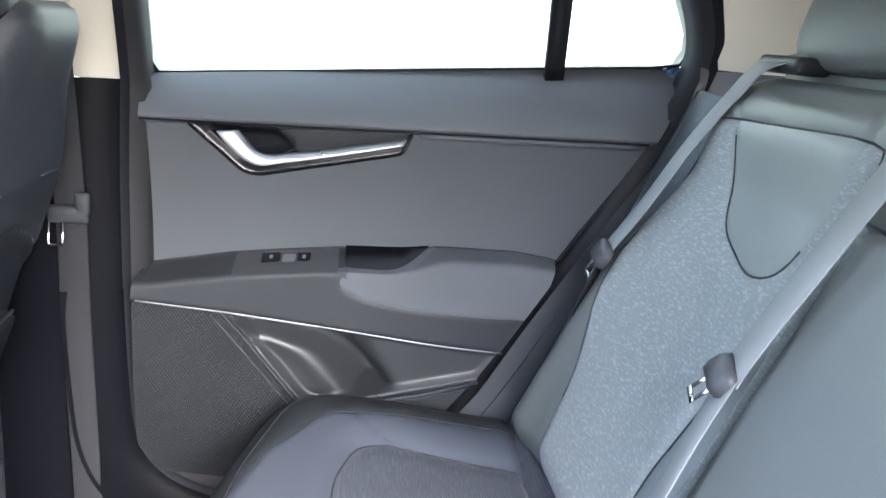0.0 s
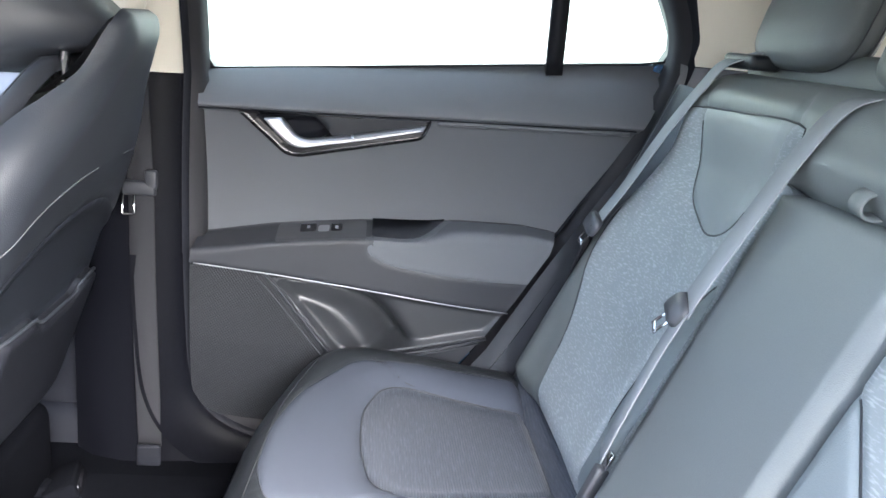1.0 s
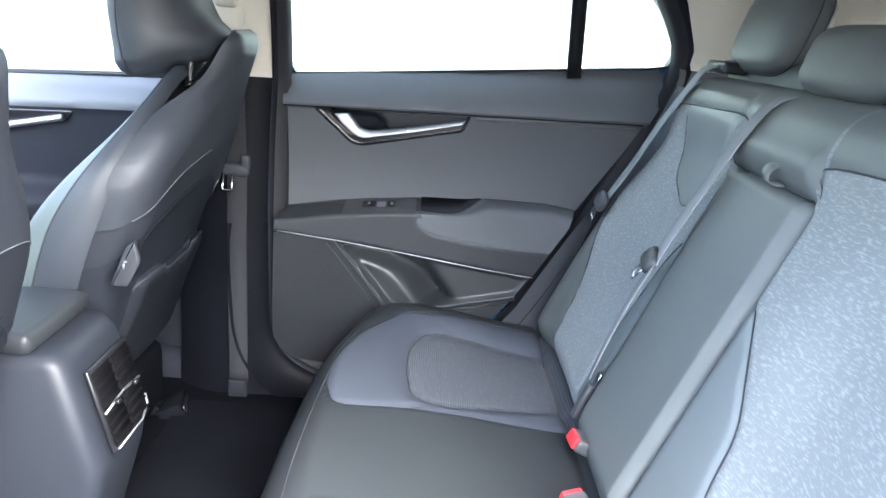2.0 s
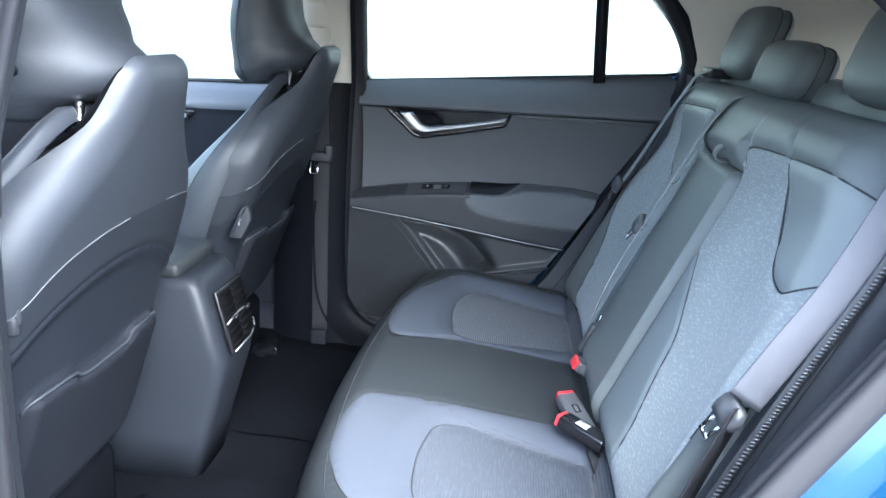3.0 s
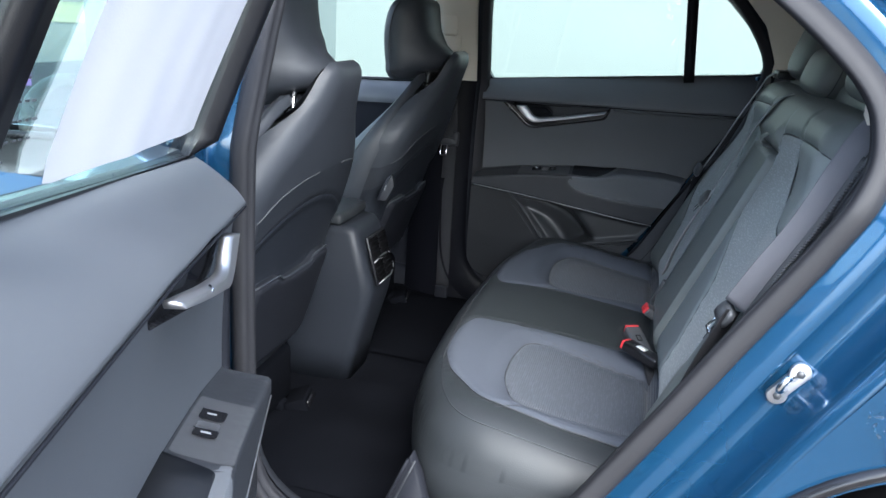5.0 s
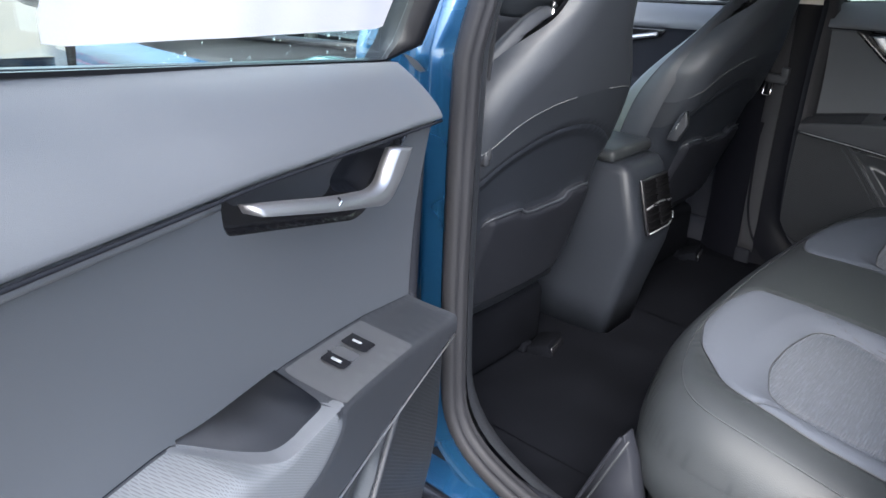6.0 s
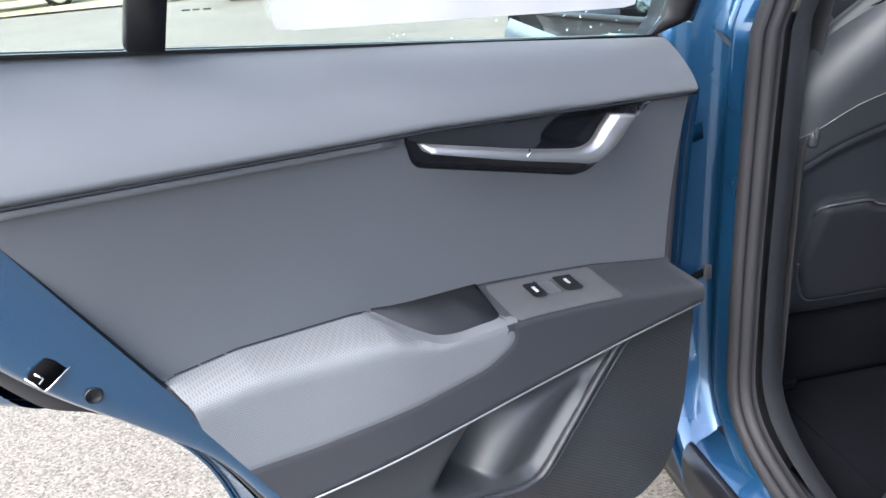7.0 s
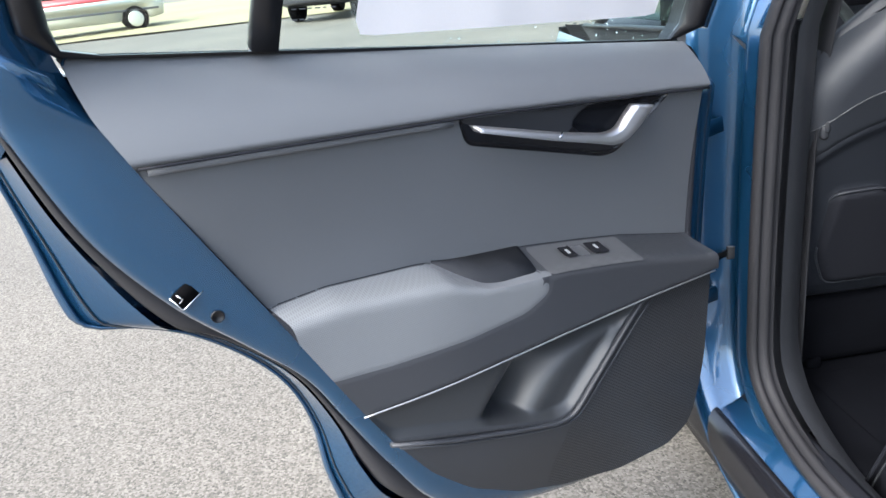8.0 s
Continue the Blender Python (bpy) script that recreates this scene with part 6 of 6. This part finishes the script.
part("plate", plate(poly, 0.140, 0.126, 0.004), TRIM_ARM, lv)
part("mark", box(-0.594, -0.591, 0.1245, 0.126, 0.702, 0.712, 0, 1), WEB, lv, "small white mark")
part("mark", box(-0.592, -0.587, 0.1245, 0.126, 0.714, 0.717, 0, 1), WEB, lv, "small white mark")
settle(lv, (-0.59, 0.13, 0.67))


# ---- front doors ----
def front_door(s):
    d = thing("front_door", "closed front car door with grey lining", "car door", "front doors")
    poly = corners([(-1.80, 0.19), (-0.56, 0.19), (-0.60, 0.965), (-1.50, 0.915), (-1.80, 0.90)], 0.03, 4)
    up = [(-1.6, 0.845), (-0.5, 0.885), (-0.5, 1.2), (-1.6, 1.2)]

    def place(u, v):
        c = 0.885 + 0.036 * (u + 0.5)
        y = 0.775 - 0.012 * step(v, c - 0.004, c + 0.006) + 0.05 * np.clip((v - c) / 0.08, 0, 1) ** 1.5 - 0.06 * np.exp(-((v - 0.62) / 0.05) ** 4)
        return np.stack([u, s * y, v])
    panel(poly, 0.012, place, [("upper_lining", up, TRIM_UP, "soft grey upper lining")], ("main_lining", TRIM_LOW, "dark grey main lining"), d)
    part("handle_recess", plate(corners([(-0.965, 0.862), (-1.30, 0.848), (-1.24, 0.79), (-1.22, 0.788), (-0.985, 0.835)], 0.012, 4), s * 0.778, s * 0.770, 0.002), BLACK, d, "gloss black handle surround")
    lever = spline([(-1.26, 0.840), (-1.22, 0.806), (-1.15, 0.812), (-0.99, 0.845)], 5)
    part("door_handle", tube([(p[0], s * 0.762, p[1]) for p in lever], 0.008, 8), SILVER, d, "satin silver pull handle")
    part("window_sill", tube([(x, s * 0.815, 0.968 + 0.056 * (x + 0.6)) for x in np.linspace(-1.5, -0.68, 6)], 0.008, 6), RUBBER, d, "black glass wiper strip")
    fr = [(-0.66, s * 0.76, 0.97), (-0.665, s * 0.70, 1.20), (-0.69, s * 0.645, 1.36), (-0.80, s * 0.635, 1.385), (-1.02, s * 0.66, 1.345), (-1.32, s * 0.735, 1.12), (-1.52, s * 0.80, 0.945)]
    part("window_frame", tube(spline(fr, 5), 0.020, 8), RUBBER, d, "black window frame")
    bm = loft([[(q[0], s * (0.775 - 0.34 * (q[2] - 0.96) + k), q[2]) for q in fr] for k in (0.010, 0.014)], True, True)
    g = part("pane", bm, GLASS_F if s < 0 else GLASS, d, "clear window pane", False)
    g.visible_shadow = False
    settle(d, (-1.05, s * 0.8, 0.30))


front_door(1)
front_door(-1)

# side mirrors
for s in (-1, 1):
    mr = thing("side_mirror", "black side mirror on the front door", "mirror", "side mirrors")
    part("housing", pillow((-1.36, s * 0.985, 1.035), (0.13, 0.22, 0.13), 0, 3), BLACK, mr)
    part("arm", tube([(-1.36, s * 0.86, 0.985), (-1.36, s * 0.93, 1.0)], 0.022, 8), BLACK, mr)
    part("glass", box(-1.302, -1.296, s * 0.985 - 0.085, s * 0.985 + 0.085, 0.99, 1.08, 0.002, 1), CHROME, mr, "mirror glass")
    settle(mr, (-1.36, s * 0.88, 0.98))

# dashboard screen and steering wheel
scn = thing("dashboard_screen", "dark dashboard screen with small coloured marks", "screen")
part("panel", box(-1.43, -1.415, -0.62, 0.05, 0.89, 1.01, 0.006, 2), BLACK, scn)
part("mark", box(-1.4145, -1.4135, -0.30, -0.27, 0.955, 0.985), glow("violet_mark", (0.35, 0.12, 0.55), 0.25), scn, "small violet screen mark")
part("mark", box(-1.4145, -1.4135, -0.22, -0.19, 0.955, 0.965), glow("pale_mark", (0.5, 0.5, 0.5), 0.2), scn, "small pale screen mark")
settle(scn, (-1.42, -0.3, 0.89))
sw = thing("steering_wheel", "dark leather steering wheel", "steering wheel")
SWM = Matrix.Translation((-1.13, -0.40, 0.83)) @ pose(0, 0, 0, 0, 65, 0)
part("rim", tube([SWM @ Vector((0.18 * math.cos(a), 0.18 * math.sin(a), 0)) for a in np.linspace(0, 2 * math.pi, 41)], 0.015, 8), LEATHER, sw)
part("hub", pillow(SWM @ Vector((0, 0, -0.02)), (0.07, 0.16, 0.13), 25, 3), TRIM_LOW, sw)
for a in (0.0, math.pi):
    part("spoke", band([SWM @ Vector((0, 0.06 * math.cos(a), -0.015)), SWM @ Vector((0, 0.175 * math.cos(a), 0))], SWM.to_3x3() @ Vector((1, 0, 0)), 0.04, 0.014), TRIM_LOW, sw)
settle(sw, SWM @ Vector((0, 0, -0.08)))


# rain drops left on the blue quarter panel beside the opening
def droplets():
    rng = random.Random(12)
    edge = sdf(offset(NEAR_OPENING, 0.15))
    d = tagged(new("rain_drops"), "small rain drops on the blue rear quarter panel", "water drops", kind="stuff")
    bm = bmesh.new()
    for i in range(1500):
        x, z = rng.uniform(0.40, 0.68), rng.uniform(0.70, 1.02)
        if edge(x, z) < 0.008 or z < 1.20 - 1.1 * x or (x > 0.448 and z < 0.66 + 4.5 * (x - 0.448)):
            continue
        y = -(0.884 + 0.018 * math.exp(-((z - 0.78) / 0.12) ** 2) * float(step(x, 0.3, 0.6)) - float(lean(z)))
        r = rng.choice((0.0012, 0.0016, 0.002, 0.0028))
        rows = [[bm.verts.new((x + r * k * math.cos(a), y - h * r, z + r * k * math.sin(a))) for a in np.linspace(0, 2 * math.pi, 9)[:-1]] for k, h in ((1.0, -0.1), (0.85, 0.35), (0.45, 0.6))]
        for u, v in zip(rows, rows[1:]):
            for j in range(8):
                bm.faces.new((u[j], u[(j + 1) % 8], v[(j + 1) % 8], v[j]))
        bm.faces.new(rows[-1])
    part("drops", bm, DROPLET, d)
    settle(d, (0.5, -0.88, 0.7))


droplets()


# ---- parked vehicles in the distance ----
def parked(kind, cx, cy, yaw, body_mat, upper_mat, label):
    """A tall passenger vehicle, built in its own frame with x along its length."""
    v = thing(kind, label, "car", "parked vehicles")
    m = Matrix.Translation((cx, cy, rise_at(cx))) @ pose(0, 0, 0, 0, 0, yaw)

    def at(bm):
        bmesh.ops.transform(bm, verts=bm.verts[:], matrix=m)
        return bm
    low = [(-2.2, 0.45), (-2.25, 0.70), (-2.15, 0.92), (2.15, 0.95), (2.25, 0.70), (2.2, 0.42), (1.80, 0.34), (1.72, 0.62), (1.40, 0.74), (1.08, 0.62), (1.0, 0.32), (-1.0, 0.32), (-1.08, 0.62), (-1.40, 0.74), (-1.72, 0.62), (-1.80, 0.36)]
    part("lower_body", at(plate(corners(low, 0.06, 4), -0.9, 0.9, 0.04)), body_mat, v)
    up = [(-2.13, 0.925), (-2.0, 1.25), (-1.7, 1.62), (-1.5, 1.70), (0.55, 1.70), (0.8, 1.62), (1.25, 1.10), (2.1, 0.955)]
    part("upper_body", at(plate(corners(up, 0.08, 4), -0.82, 0.82, 0.06)), upper_mat, v)
    for y in (-0.825, 0.825):
        for x0, x1, x2, x3 in ((-1.9, -1.55, -0.6, -0.6), (-0.5, -0.5, 0.42, 0.42), (0.52, 0.52, 0.68, 1.05)):
            q = corners([(x0, 1.12), (x1, 1.58), (x2, 1.58), (x3, 1.12)], 0.05, 3)
            part("window", at(plate(q, y, y * 1.006, 0)), BLACK, v, "dark side window")
        part("trim_strip", at(box(-2.1, 2.1, y * 1.085 - 0.01, y * 1.085 + 0.01, 0.58, 0.64, 0.005, 1)), PLASTIC, v)
    for x in (-1.4, 1.4):
        for y in (-0.80, 0.80):
            s = 1 if y > 0 else -1
            w = part("wheel", at(loft([[(x + r * math.cos(a), y + k, 0.36 + r * math.sin(a)) for a in np.linspace(0, 2 * math.pi, 33)[:-1]] for r, k in ((0.22, -0.10), (0.34, -0.11), (0.36, -0.06), (0.36, 0.06), (0.34, 0.11), (0.22, 0.10))], True, True)), DARKPLASTIC, v, "black tyre")
            part("rim", at(loft([[(x + r * math.cos(a), y + s * k, 0.36 + r * math.sin(a)) for a in np.linspace(0, 2 * math.pi, 25)[:-1]] for r, k in ((0.225, 0.112), (0.20, 0.118), (0.05, 0.125))], True, True)), SILVERCAR, w, "pale wheel rim")
    settle(v, (cx, cy, rise_at(cx)))


SILVERCAR = surf("silver_grey_paint", (0.42, 0.42, 0.38), 0.35, 0.3, 20, 0.05, 0.0, 900, 0.5, 0.6)
REDCAR = surf("red_paint", (0.45, 0.03, 0.04), 0.35, 0.0, 20, 0.05, 0.0, 900, 0.5, 0.6)
DARKCAR = surf("dark_car_paint", (0.05, 0.05, 0.06), 0.35, 0.0, 20, 0.05, 0.0, 900, 0.5, 0.6)
STRAW = surf("dry_grass_strip", (0.20, 0.175, 0.095), 0.95, 0, 2, 0.3, 0.6, 60)
HILL = surf("far_hill", (0.06, 0.085, 0.06), 0.95, 0, 0.4, 0.35, 0.5, 3)
parked("parked_car", -23.9, -9.35, 108, SILVERCAR, REDCAR, "silver and red parked car on the far side of the lot")
parked("parked_pickup", -19.97, -1.5, 160, DARKCAR, DARKCAR, "dark parked car with pale wheel rims")

# a strip of dry verge behind the parked vehicles, and a low wooded ridge beyond
bm = loft([[(x, y, rise_at(x) + 0.04 + 0.02 * math.sin(y * 0.7)) for y in np.linspace(-60, 60, 40)] for x in (-21.0, -22.0, -30, -40)], False)
tagged(part("verge", bm, STRAW), "strip of dry yellow grass beyond the parking ground", "grass", kind="structure")
rng = random.Random(4)
ys = np.linspace(-260, 200, 80)
hs = [9 + 5 * math.sin(y * 0.021) + 3 * math.sin(y * 0.071 + 1) + rng.uniform(-1, 1) for y in ys]
bm = loft([[(-190, y, -1) for y in ys], [(-186, y, h * 0.6) for y, h in zip(ys, hs)], [(-200, y, h) for y, h in zip(ys, hs)], [(-230, y, 0) for y in ys]], False)
tagged(part("far_ridge", bm, HILL), "low dark wooded ridge on the horizon", "hill", kind="structure")


# green mass added beyond the car's front corner, shaped as an assumed hedge
def hedge():
    rng = random.Random(8)
    h = tagged(new("hedge"), "assumed dark green hedge added to fill the view beyond the car", "hedge", kind="stuff")
    bm = bmesh.new()
    a, b = Vector((-17.0, 7.0, 0)), Vector((-9.8, 7.6, 0))
    for i in range(2600):
        t, z = rng.random(), 2.9 * rng.random()
        c = a.lerp(b, t) + Vector((rng.uniform(-0.3, 0.3), -0.45 + 0.5 * rng.random() ** 2 + 0.12 * math.sin(9 * t + 3 * z), z + 0.15 * math.sin(23 * t)))
        u = Vector((rng.uniform(-1, 1), rng.uniform(-1, 1), rng.uniform(-1, 1))).normalized()
        w = u.cross(Vector((rng.uniform(-1, 1), rng.uniform(-1, 1), 1))).normalized()
        r = rng.uniform(0.10, 0.2)
        bm.faces.new([bm.verts.new(c + k) for k in (u * r, w * r * 0.6, -u * r, -w * r * 0.6)])
    part("leaves", bm, LEAF, h, smooth=False)
    part("core", box(-17.0, -9.8, 7.05, 7.9, 0.0, 2.7, 0.2), LEAF, h)
    settle(h, (-12.8, 7.3, 0))


LEAF = surf("hedge_green", (0.045, 0.115, 0.080), 0.7, 0, 8, 0.35, 0.3, 40)
hedge()
